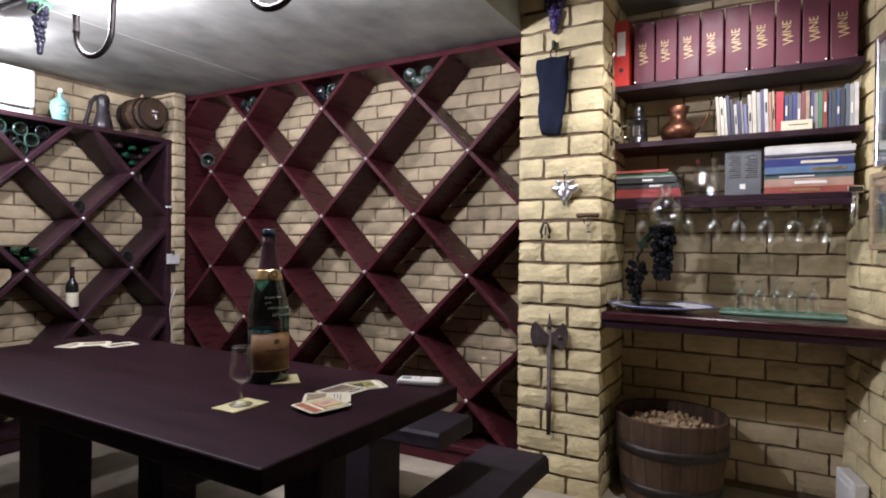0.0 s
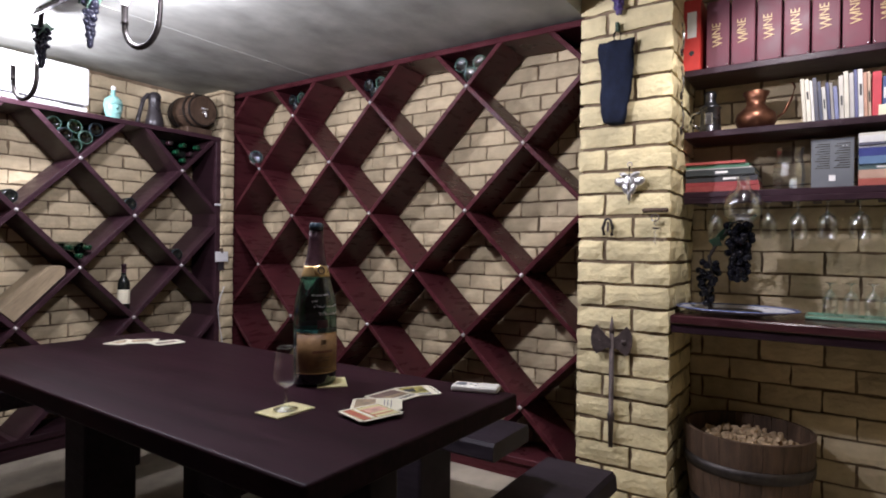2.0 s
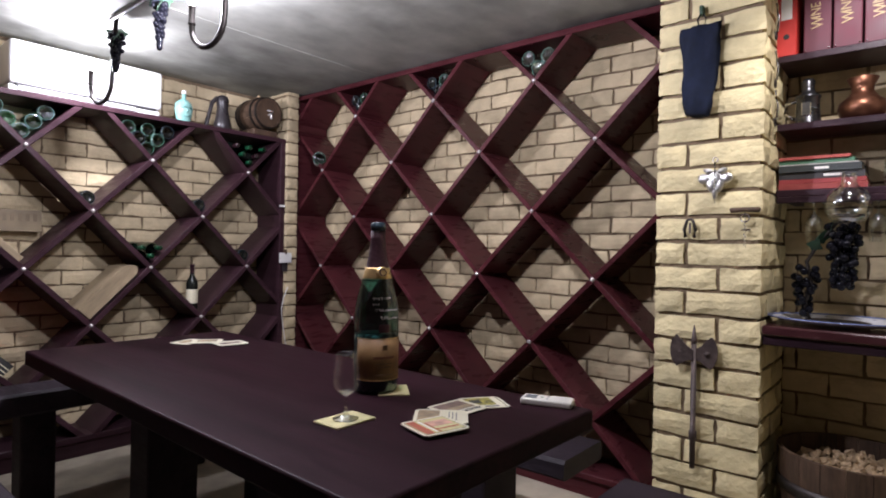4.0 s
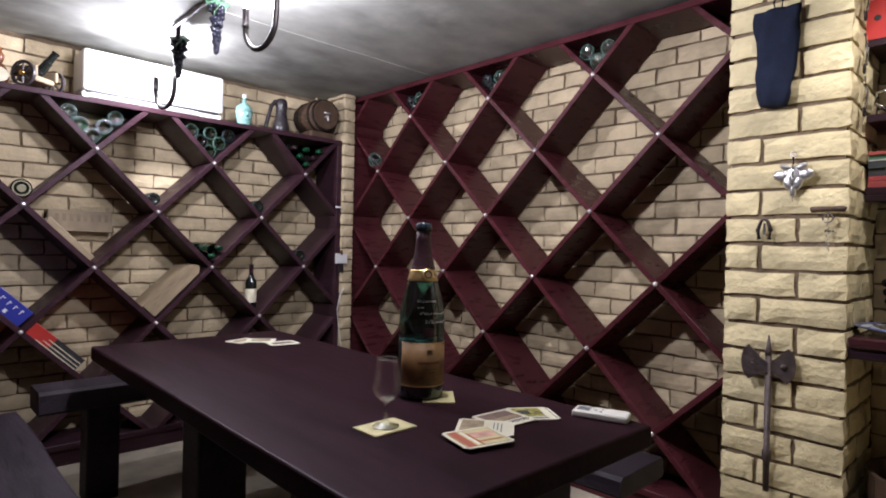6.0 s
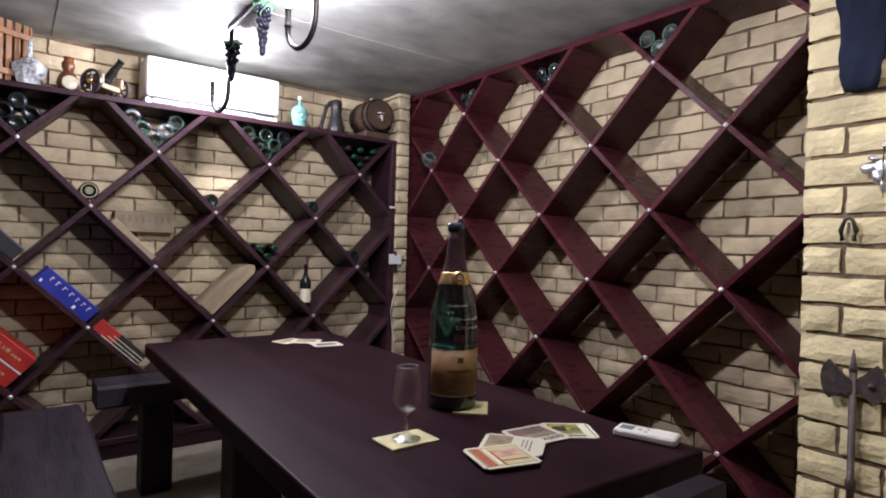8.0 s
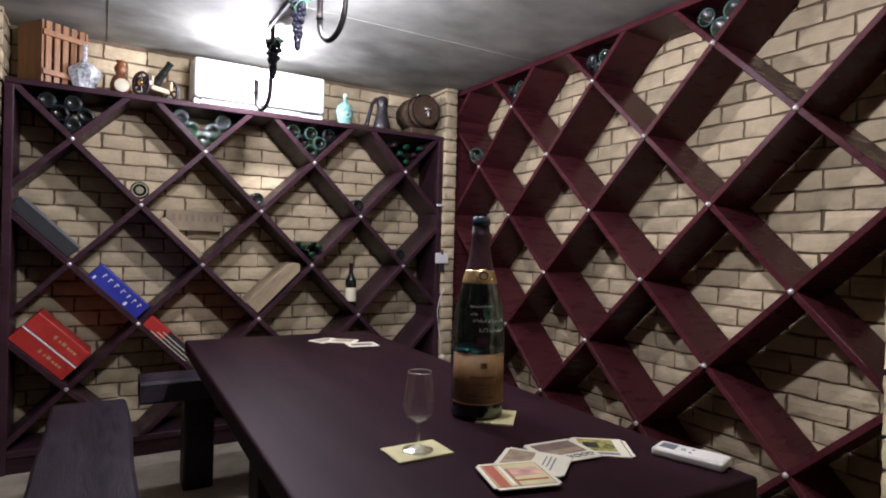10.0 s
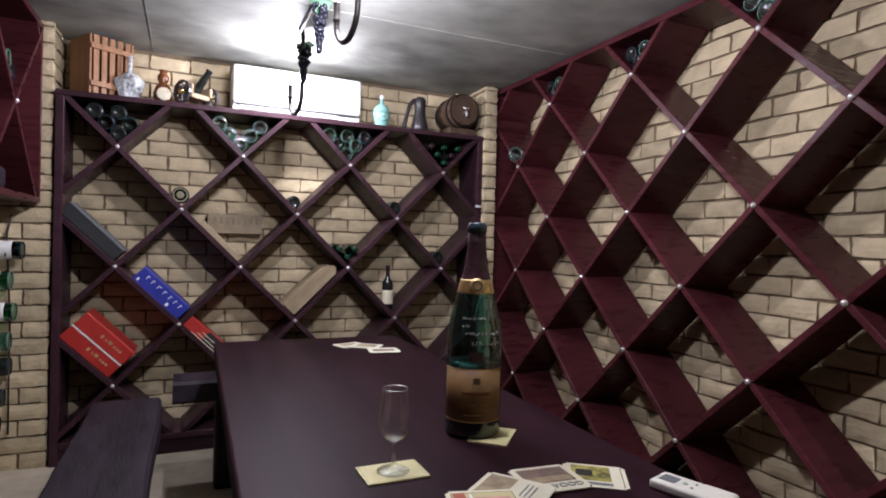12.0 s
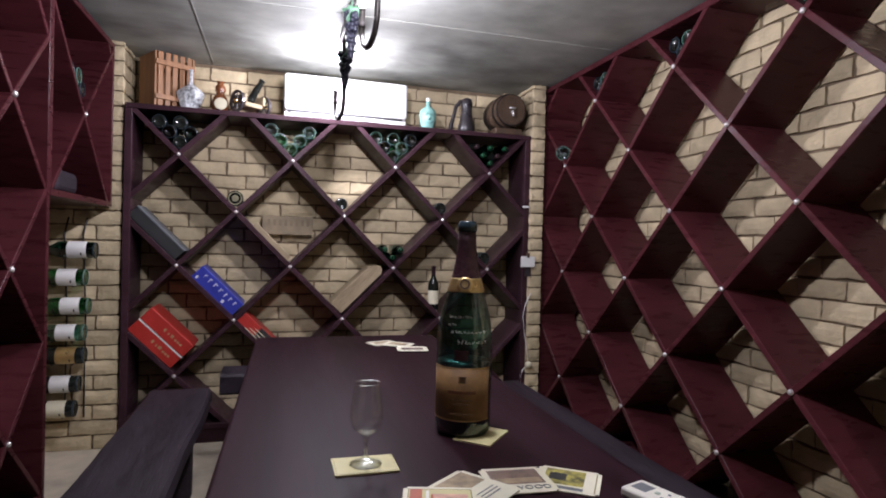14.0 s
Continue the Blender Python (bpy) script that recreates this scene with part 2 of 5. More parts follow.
def clip(poly, x0, x1, z0, z1):
    for axis, limit, sign in ((0, x0, 1), (0, x1, -1), (1, z0, 1), (1, z1, -1)):
        out = []
        for i, p in enumerate(poly):
            q = poly[(i + 1) % len(poly)]
            dp, dq = sign * (p[axis] - limit), sign * (q[axis] - limit)
            if dp >= 0:
                out.append(p)
            if dp * dq < 0:
                f = dp / (dp - dq)
                out.append((p[0] + f * (q[0] - p[0]), p[1] + f * (q[1] - p[1])))
        poly = out
        if len(poly) < 3:
            return []
    return poly


def letters(name, text, size, material, parent, at, depth=0.0006):
    cu = bpy.data.curves.new(name, "FONT")
    cu.body, cu.size, cu.extrude, cu.align_x, cu.align_y = text, size, depth, "CENTER", "CENTER"
    tmp = bpy.data.objects.new(name, cu)
    scene.collection.objects.link(tmp)
    me = bpy.data.meshes.new_from_object(tmp.evaluated_get(bpy.context.evaluated_depsgraph_get()))
    bpy.data.objects.remove(tmp)
    me.materials.append(material)
    ob = new(name, me)
    ob.parent = parent
    ob.matrix_basis = at
    return ob


# ---- the setting ----
CEIL = 2.39


def structure(name, bm, material, label, category):
    return tagged(part(name, bm, material), label, category, "", "structure")


floor = structure("floor", box(-1.4, -1.8, -0.1, 3.9, 4.4, 0.0), FLOOR, "pale beige cement floor of the cellar", "floor")
HIGH = 2.58
cb = box(-1.4, 1.13, CEIL, 3.9, 4.4, HIGH + 0.15)
box(-1.4, -1.8, HIGH, 3.9, 1.128, HIGH + 0.15, bm=cb)
for jy in (3.05,):
    box(-1.4, jy - 0.003, CEIL - 0.002, 3.9, jy + 0.003, CEIL + 0.01, bm=cb)
box(0.742, 1.14, CEIL - 0.002, 0.748, 4.4, CEIL + 0.01, bm=cb)
ceiling = structure("ceiling", cb, CONCRETE, "bare grey concrete ceiling with board joints", "ceiling")

wall_back = structure("wall_back", box(-0.5, 4.214, 0, 3.9, 4.4, CEIL), MORTAR, "tan face-brick wall behind the wine rack", "wall")
wall_left_front = structure("wall_left_front", box(-0.5, 3.914, 0, 0.271, 4.21, CEIL), MORTAR, "tan face-brick wall beside the rack", "wall")
wall_left = structure("wall_left", box(-0.5, 1.2, 0, -0.09, 3.91, CEIL), MORTAR, "brick wall behind the tall rack", "wall")
# three unseen walls added to close the room, dark to return little light
wall_entry = structure("wall_entry", box(-1.4, 1.2, 0, -0.504, 1.4, HIGH), LOW_BOUNCE, "unseen dark brown wall added to close the room", "wall")
wall_west = structure("wall_west", box(-1.4, -1.8, 0, -1.2, 1.196, HIGH), LOW_BOUNCE, "unseen dark brown wall added to close the room", "wall")
wall_south = structure("wall_south", box(-1.196, -1.8, 0, 2.7, -1.6, HIGH), LOW_BOUNCE, "unseen dark brown wall added to close the south side", "wall")
wall_right = structure("wall_right", box(3.314, 1.14, 0, 3.9, 4.21, CEIL), MORTAR, "tan face-brick wall behind the lattice rack", "wall")
wall_niche = structure("wall_niche", box(3.514, -0.39, 0, 3.9, 0.72, HIGH), MORTAR, "tan face-brick wall behind the bar shelves", "wall")
WALL_BAR = pose(3.5, -0.345, 0, 0, 0, 12)
wall_bar = structure("wall_bar", box(-1.25, -1.5, 0, 0.4, -0.014, HIGH), MORTAR, "cream face-brick wall with framed pictures", "wall")
wall_bar.matrix_basis = WALL_BAR
pillar = structure("pillar", box(2.984, 0.714, 0, 3.51, 1.116, HIGH), MORTAR, "cream rock-faced brick pillar", "pillar")
pier = structure("pier", box(2.894, 3.864, 0, 2.972, 4.21, CEIL), MORTAR, "narrow tan brick pier between the two racks", "pier")

# ---- lattice racks ----
KNOB_MESH = mesh_of("knob", moved(lathe([(0, 0.011), (0.006, 0.0105), (0.0105, 0.0075), (0.0125, 0.002), (0.0125, 0)], 10), pose(0, 0, 0, 90)), KNOB, True)


def lattice(rack, u0, u1, z0, z1, uk, zk, du, dz, depth, odd, thick, material):
    """Crossing boards of a diamond rack in the rack's own (x, z) plane, front at y = 0, with a knob at every crossing."""
    length = math.hypot(du, dz)
    n = (-dz / length, du / length)
    seen = set()
    for sign in (1, -1):
        for k in range(-16, 17):
            # boards pass through (uk + k*du, zk) with slope sign*dz/du
            if (k + odd) % 2:
                continue
            cx, cz = uk + k * du, zk
            ax, az = du * 14, sign * dz * 14
            nx, nz = n[0] * sign, n[1]
            h = thick / 2
            quad = [(cx - ax - nx * h, cz - az - nz * h), (cx + ax - nx * h, cz + az - nz * h), (cx + ax + nx * h, cz + az + nz * h), (cx - ax + nx * h, cz - az + nz * h)]
            poly = clip(quad, u0, u1, z0, z1)
            if len(poly) < 3:
                continue
            span = max(p[0] for p in poly) - min(p[0] for p in poly)
            if span < 0.06:
                continue
            bm = slab(poly, depth if sign > 0 else depth - 0.006)
            bmesh.ops.bevel(bm, geom=[e for e in bm.edges if e.calc_length() > 0.1], offset=0.0025, segments=1, affect="EDGES")
            part("board", bm, material, rack, at=pose(0, 0 if sign > 0 else 0.003, 0))
    for i in range(-16, 17):
        for j in range(-8, 9):
            if (i + j + odd) % 2 == 0:
                u, z = uk + i * du, zk + j * dz
                if u0 + 0.03 < u < u1 - 0.03 and z0 + 0.03 < z < z1 - 0.03:
                    again("knob", KNOB_MESH, rack, pose(u, 0.0, z))


# tall rack of the right wall: its own x runs along the world's -y, its front faces -x
rack_right = tagged(new("lattice_wine_rack"), "tall mahogany-stained diamond lattice wine rack, mostly empty", "wine rack")
rack_right.matrix_basis = pose(3.0, 3.93, 0, 0, 0, -90)
R_LEN = 3.93 - 1.12
lattice(rack_right, 0.028, R_LEN, 0.12, 2.345, 3.93 - 1.807, 1.09, 0.3565, 0.351, 0.285, 1, 0.026, MAHOGANY)
part("top_rail", box(0, -0.004, 2.345, R_LEN, 0.285, 2.378, 0.003), MAHOGANY, rack_right)
part("side_panel", box(0, -0.002, 0, 0.028, 0.285, 2.345, 0.003), MAHOGANY, rack_right)
part("bottom_board", box(0.028, 0, 0.09, R_LEN, 0.285, 0.12, 0.003), MAHOGANY, rack_right)
part("plinth", box(0.028, 0.02, 0.0, R_LEN, 0.045, 0.09, 0.002), MAHOGANY, rack_right)

rack_back = tagged(new("lattice_wine_rack"), "dark-stained diamond lattice wine rack with bottles and boxes", "wine rack")
rack_back.matrix_basis = pose(0.30, 3.88, 0)
B_LEN = 2.58
lattice(rack_back, 0.04, B_LEN - 0.04, 0.12, 2.0, 0.292, 1.081, 0.3305, 0.333, 0.30, 0, 0.030, DARKWOOD)
part("top_board", box(0, -0.006, 2.0, B_LEN, 0.325, 2.03, 0.003), DARKWOOD, rack_back)
part("side_panel", box(0, -0.003, 0, 0.04, 0.30, 2.0, 0.003), DARKWOOD, rack_back)
part("side_panel", box(B_LEN - 0.04, -0.003, 0, B_LEN, 0.30, 2.0, 0.003), DARKWOOD, rack_back)
part("bottom_board", box(0.04, 0, 0.085, B_LEN - 0.04, 0.30, 0.12, 0.003), DARKWOOD, rack_back)
part("plinth", box(0.04, 0.01, 0.0, B_LEN - 0.04, 0.035, 0.085, 0.002), DARKWOOD, rack_back)

# tall rack of the left wall: its own x runs along the world's +y, front faces +x
rack_left = tagged(new("lattice_wine_rack"), "tall red-stained wine rack with crossed boards", "wine rack")
rack_left.matrix_basis = pose(0.24, 1.25, 0, 0, 0, 90)
L_DEP = 0.31
L_END = 2.935 - 1.25
lattice(rack_left, 0.03, L_END - 0.03, 0.06, 2.34, 2.585 - 1.25, 1.117, 0.3275, 0.32, L_DEP, 0, 0.024, MAHOGANY)
part("side_panel", box(L_END - 0.03, -0.003, 0, L_END, L_DEP, 2.375, 0.003), MAHOGANY, rack_left)
part("side_panel", box(0, -0.003, 0, 0.03, L_DEP, 2.375, 0.003), MAHOGANY, rack_left)
part("top_rail", box(0.03, -0.001, 2.34, L_END - 0.03, L_DEP, 2.372, 0.003), MAHOGANY, rack_left)
part("bottom_board", box(0.03, 0, 0.03, L_END - 0.03, L_DEP, 0.06, 0.003), MAHOGANY, rack_left)
part("back_panel", box(0.03, L_DEP + 0.002, 0.0, L_END, L_DEP + 0.014, 2.37), MAHOGANY, rack_left)
part("middle_post", box(L_END - 0.66 - 0.03, -0.001, 0.06, L_END - 0.66, L_DEP - 0.01, 2.34, 0.003), MAHOGANY, rack_left)

cabinet = tagged(new("hanging_wine_rack"), "red-stained wall-hung wine rack with one cross", "wine rack")
cabinet.matrix_basis = pose(0.24, 2.942, 0, 0, 0, 90)
C_LEN = 3.885 - 2.942
lattice(cabinet, 0.02, C_LEN - 0.022, 1.445, 2.33, 3.385 - 2.942, 1.85, 0.45, 0.43, L_DEP - 0.004, 0, 0.022, MAHOGANY)
part("top_rail", box(0, -0.002, 2.33, C_LEN, L_DEP, 2.36, 0.003), MAHOGANY, cabinet)
part("bottom_board", box(0, -0.002, 1.415, C_LEN, L_DEP, 1.445, 0.003), MAHOGANY, cabinet)
part("side_panel", box(C_LEN - 0.022, -0.001, 1.445, C_LEN, L_DEP, 2.33, 0.003), MAHOGANY, cabinet)
part("side_panel", box(0, 0.001, 1.445, 0.02, L_DEP, 2.33, 0.003), MAHOGANY, cabinet)
part("back_panel", box(0.02, L_DEP - 0.002, 1.445, C_LEN - 0.022, L_DEP + 0.008, 2.33), MAHOGANY, cabinet)


# ---- table and benches ----
TOP = 0.76
table = thing("dining_table", 1.511, 2.05, 0, "long dark-stained heavy wooden tasting table", "table", rz=-1.1)
part("tabletop", box(-0.452, -1.098, TOP - 0.062, 0.452, 1.095, TOP, 0.009, 3), TABLE, table)
part("leg", box(-0.30, 0.19, 0.07, -0.12, 0.36, TOP - 0.12, 0.012, 2), BENCHWOOD, table)
part("leg", box(0.16, 0.19, 0.07, 0.34, 0.36, TOP - 0.12, 0.012, 2), BENCHWOOD, table)
part("leg", box(0.02, -0.84, 0.07, 0.16, -0.68, TOP - 0.12, 0.012, 2), BENCHWOOD, table)
for y in (0.275, -0.76):
    part("foot_beam", box(-0.36, y - 0.06, 0, 0.38, y + 0.06, 0.068, 0.008), BENCHWOOD, table)
    part("top_beam", box(-0.435 if y < 0 else -0.38, y - 0.05, TOP - 0.118, 0.38, y + 0.05, TOP - 0.064, 0.006), BENCHWOOD, table)


def bench(x0, y0, x1, y1, z, label, legs, thick=0.075):
    cx, cy = (x0 + x1) / 2, (y0 + y1) / 2
    b = thing("bench", cx, cy, 0, label, "bench", "benches round the table")
    w, d = (x1 - x0) / 2, (y1 - y0) / 2
    bm = bmesh.new()
    n = 14
    longx = w > d
    rows = []
    for i in range(n + 1):
        f = -1 + 2 * i / n
        wob = 0.012 * noise.noise(Vector((f * 3, cx, cy)))
        wob2 = 0.012 * noise.noise(Vector((f * 3, cy, cx + 5)))
        a, c = (d if longx else w) - 0.008 + wob, -(d if longx else w) + 0.008 + wob2
        l = f * (w if longx else d)
        ring = []
        for off, zz in ((c, z - thick + 0.012), (c + 0.012, z - thick), (a - 0.012, z - thick), (a, z - thick + 0.012), (a - 0.004, z - 0.014), (a - 0.016, z), (c + 0.016, z), (c + 0.004, z - 0.014)):
            ring.append(bm.verts.new((l, off, zz) if longx else (off, l, zz)))
        rows.append(ring)
    for r, s in zip(rows, rows[1:]):
        for k in range(8):
            bm.faces.new((r[k], r[(k + 1) % 8], s[(k + 1) % 8], s[k]))
    bm.faces.new(rows[0])
    bm.faces.new(rows[-1])
    part("seat", bm, BENCHWOOD, b)
    for lx, ly, hw, hd in legs:
        part("leg", box(lx - cx - hw, ly - cy - hd, 0, lx - cx + hw, ly - cy + hd, z - thick, 0.012, 2), BENCHWOOD, b)
    return b


bench(0.54, 1.15, 0.865, 3.38, 0.46, "low blackened plank bench beside the table", [(0.70, 3.1, 0.10, 0.05), (0.70, 1.45, 0.10, 0.05)])
bench(2.22, 1.19, 2.57, 3.25, 0.46, "low blackened plank bench beside the lattice rack", [(2.375, 1.63, 0.125, 0.075), (2.36, 3.0, 0.09, 0.06)])
bench(0.95, 0.70, 2.24, 0.985, 0.46, "short blackened plank bench at the table's end", [(1.15, 0.84, 0.05, 0.10), (2.0, 0.84, 0.05, 0.10)])
bench(0.905, 3.22, 2.1, 3.46, 0.56, "thick log bench across the table's far end", [(1.17, 3.34, 0.07, 0.07), (1.9, 3.34, 0.07, 0.07)], 0.105)

# ---- niche: counter and shelves ----
counter = thing("bar_counter", 3.19, 0.16, 0.036, "dark-stained wooden bar counter set in the niche", "counter")
part("counter_top", box(-0.225, -0.62, 0.866, 0.31, 0.535, 0.905, 0.006), COUNTERWOOD, counter)
part("front_rail", box(-0.205, -0.62, 0.825, -0.18, 0.535, 0.865, 0.004), SHELFWOOD, counter)
shelf_unit = thing("wall_shelf", 3.36, 0.16, 0, "dark-stained open shelves crowded with files and books", "shelf")
for z in (2.075, 1.775, 1.485):
    part("shelf_board", box(-0.14, -0.535, z, 0.138, 0.535, z + 0.03, 0.003), SHELFWOOD, shelf_unit)
# ---- bottles ----
def bottle_profile(r, h, neck):
    return [(0, 0.012), (r * 0.55, 0.004), (r * 0.9, 0), (r, 0.008), (r, h * 0.56), (r * 0.93, h * 0.62), (r * 0.62, h * 0.69), (neck * 1.15, h * 0.75), (neck, h * 0.82), (neck, h * 0.955), (neck * 1.15, h * 0.96), (neck * 1.15, h * 0.99), (neck * 0.8, h), (0, h)]


def bottle(name, x, y, z, label, material, r=0.04, h=0.30, m=None, foil=None, paper=None, group=""):
    """A wine bottle standing on its base at the pose m (or upright at x, y, z)."""
    b = tagged(new(name), label, "bottle", group)
    b.matrix_basis = m if m is not None else pose(x, y, z)
    neck = r * 0.36
    part("glass_body", lathe(bottle_profile(r, h, neck), 20), material, b, smooth=True)
    part("base_rim", lathe([(r * 0.90, 0.002), (r * 0.95, -0.0012), (r * 0.985, 0.002), (r * 1.004, 0.007), (r * 0.97, 0.008)], 20), RIM_DARK if material in (TEALGLASS, DARKGLASS) else RIM_PALE, b, "thick glass rim", True)
    if foil:
        part("capsule", lathe([(neck + 0.0008, h * 0.80), (neck + 0.0012, h * 0.955), (neck * 1.15 + 0.001, h * 0.965), (neck * 1.15 + 0.001, h * 0.992), (0, h + 0.001)], 14), foil, b, smooth=True)
    if paper:
        part("paper_label", lathe([(r + 0.0006, h * 0.13), (r + 0.001, h * 0.14), (r + 0.001, h * 0.43), (r + 0.0006, h * 0.44)], 18), paper, b, smooth=True)
    return b


def nest(rack_x, rack_y, rz, u, zk, spots, label, mats, r=0.041, inset=0.03, out=False, drop=0.0):
    """Bottles in the V above a crossing; spots in steps of one bottle along the two boards."""
    a = r * 1.42
    for i, (su, sz) in enumerate(spots):
        m = pose(rack_x, rack_y, 0, 0, 0, rz) @ pose(u + su * a, inset + random.uniform(-0.008, 0.012), zk + 0.02 + a + sz * a - drop)
        mat, foil = mats[i % len(mats)]
        m = m @ (pose(0, 0.235, 0, 90) if out else pose(0, 0, 0, -90)) @ pose(0, 0, 0, 0, 0, 70 * i)
        bottle("wine_bottle", 0, 0, 0, label, mat, r, 0.26, m, foil, None, "bottles in the racks")


BK = (0.30, 3.88, 0)
RT = (3.0, 3.93, -90)
PAIR_DARK = [(DARKGLASS, FOIL), (TEALGLASS, FOIL)]
PAIR_PALE = [(PALEGLASS, GOLD), (GREENGLASS, GOLD), (PALEGLASS, GOLD)]
PAIR_GREEN = [(GREENGLASS, GOLD), (PALEGLASS, GOLD), (TEALGLASS, GOLD)]
nest(*BK, 0.293, 1.747, [(0, 0), (1, 1), (0, 2), (-1, 1), (-2, 2)], "dark empty wine bottle lying in the rack", PAIR_DARK)
nest(*BK, 0.936, 1.747, [(0, 0), (-1, 1), (-2, 2), (1, 1), (2, 2)], "pale green empty bottle lying in the rack", PAIR_PALE)
nest(*BK, 1.597, 1.747, [(0, 0), (1, 1), (-1, 1), (0, 2), (-2, 2), (2, 2)], "green glass bottle lying base outwards in the rack", PAIR_GREEN)
nest(*BK, 2.28, 1.747, [(0, 0), (1, 1), (-1, 1), (0, 2), (-2, 2), (2, 2)], "dark green bottle lying neck outwards in the rack", [(TEALGLASS, GREENFOIL), (DARKGLASS, FOIL), (TEALGLASS, GREENFOIL)], 0.037, 0.0, True)
nest(*BK, 1.266, 1.414, [(0, 0)], "black wine bottle lying in the rack", [(DARKGLASS, FOIL)])
nest(*BK, 1.935, 1.414, [(0, 0)], "black wine bottle lying in the rack", [(DARKGLASS, FOIL)])
nest(*BK, 2.26, 1.081, [(0, 0)], "black wine bottle lying in the rack", [(DARKGLASS, FOIL)])
nest(*BK, 1.606, 1.081, [(0, 0), (1, 1), (-1, 1)], "small dark bottle with a green capsule in the rack", [(TEALGLASS, GREENFOIL)], 0.036, 0.0, True)
nest(*RT, 3.93 - 1.809, 2.143, [(0, 0), (1, 1), (-1, 1)], "clear glass empty bottle lying in the rack", [(CLEARBOTTLE, WHITEPAPER)], 0.041)
nest(*RT, 3.93 - 2.518, 2.143, [(0, 0), (1, 1), (-1, 1)], "dark green empty bottle lying in the rack", [(TEALGLASS, FOIL), (GREENGLASS, FOIL)], 0.037)
nest(*RT, 3.93 - 3.232, 2.143, [(0, 0), (1, 1), (-1, 1)], "dark green empty bottle lying in the rack", [(TEALGLASS, FOIL), (GREENGLASS, FOIL)], 0.036)
bottle("wine_bottle", 0, 0, 0, "green bottle with a white label lying askew", GREENGLASS, 0.047, 0.29, pose(3.0, 3.63, 1.79 + 0.095, 0, 0, -40) @ pose(0, 0, 0, -90), GOLD, WHITEPAPER, "bottles in the racks")
bottle("wine_bottle", 2.207, 3.94, 0.80, "dark wine bottle with a cream label standing in the rack", DARKGLASS, 0.037, 0.298, None, FOIL, PAPER, "bottles in the racks")

# a tin standing on its rim at a crossing
tin = thing("round_tin", 0.915, 3.89, 1.414 + 0.085, "round dark tin with a gold stamped lid", "tin")
part("can", moved(lathe([(0, 0), (0.046, 0), (0.048, 0.004), (0.048, 0.09), (0, 0.09)], 24), pose(0, 0, 0, -90)), DARKGLASS, tin, smooth=False)
TINGOLD = plain("dull_gold", (0.22, 0.20, 0.12), 0.4, 0.4)
part("lid_ring", moved(lathe([(0.034, -0.003), (0.041, -0.003), (0.041, 0.002), (0.034, 0.002), (0.034, -0.003)], 24), pose(0, 0, 0, -90)), TINGOLD, tin)
part("stamp", moved(lathe([(0, -0.002), (0.02, -0.002), (0.022, 0.002), (0, 0.002)], 12), pose(0, 0, 0, -90)), TINGOLD, tin)


# ---- boxes in the rack ----
def leaning_box(name, x, z, tilt, u0, u1, h0, h1, depth, material, label, category, y=3.885, bars=(), trim=None):
    """A long box resting on a sloping board that passes the crossing (x, z); bars are marks (u, h, width, height, material) on its face."""
    b = tagged(new(name), label, category)
    b.matrix_basis = pose(x, y, z, 0, tilt, 0)
    part("carton_body", box(u0, 0, h0, u1, depth, h1, 0.004, 2), material, b)
    for u, hh, w, t, m in bars:
        part("printed_mark", box(u - w / 2, -0.0012, hh - t / 2, u + w / 2, 0.001, hh + t / 2), m, b)
    if trim:
        part("edge_strip", box(u0, -0.002, h1 - 0.006, u1, depth, h1 + 0.002), trim, b)
    return b


letters_w = [0.018, 0.022, 0.026, 0.026, 0.018, 0.020, 0.018]
marks = []
pos = -0.305
for w in letters_w:
    marks.append((pos + w / 2 - w * 0.26, 0.084, 0.0045, 0.026, WHITEPAPER))
    marks.append((pos + w / 2 + w * 0.12, 0.092 if len(marks) % 4 else 0.077, w * 0.45, 0.0045, WHITEPAPER))
    pos += w + 0.018
leaning_box("gift_box", 0.908, 0.748, 45.2, -0.355, -0.018, 0.018, 0.118, 0.22, BLUE, "blue champagne gift box leaning in the rack", "box", bars=marks + [(-0.33, 0.045, 0.012, 0.018, WHITEPAPER), (-0.12, 0.045, 0.016, 0.02, WHITEPAPER)])
for h in (0.018, 0.112):
    leaning_box("gift_box", 0.592, 0.415, 45.2, -0.385, -0.05, h, h + 0.09, 0.24, RED, "red champagne gift box stacked in the rack", "box", bars=[(-0.235, h + 0.047, 0.014, 0.020, GILT), (-0.205, h + 0.044, 0.010, 0.014, GILT), (-0.180, h + 0.047, 0.020, 0.018, GILT), (-0.150, h + 0.043, 0.014, 0.012, GILT), (-0.130, h + 0.043, 0.014, 0.012, GILT), (-0.110, h + 0.043, 0.014, 0.012, GILT)], trim=WHITEPAPER if h < 0.1 else None)
striped = leaning_box("gift_box", 1.236, 0.415, 45.2, -0.44, -0.12, 0.018, 0.095, 0.20, RED, "red gift box with white stripes in the rack", "box", bars=[(-0.212, 0.0565, 0.185, 0.0765, BLACK)])
for h, u in ((0.026, -0.38), (0.044, -0.35), (0.064, -0.33)):
    part("stripe", box(u, -0.0022, h, -0.122, 0.0, h + 0.0045), PAPER, striped)
leaning_box("gift_box", 0.592, 1.081, 45.2, -0.40, -0.03, 0.018, 0.095, 0.22, BLACK, "flat black bottle carton leaning in the rack", "box", trim=CARTON)
leaning_box("wooden_case", 1.236, 1.081, 45.2, -0.33, -0.03, 0.018, 0.058, 0.26, PINE, "pale pine bottle case lid in the rack", "wooden box")
case = thing("wooden_case", 1.236, 4.13, 1.125, "pale pine wine case with burnt lettering", "wooden box")
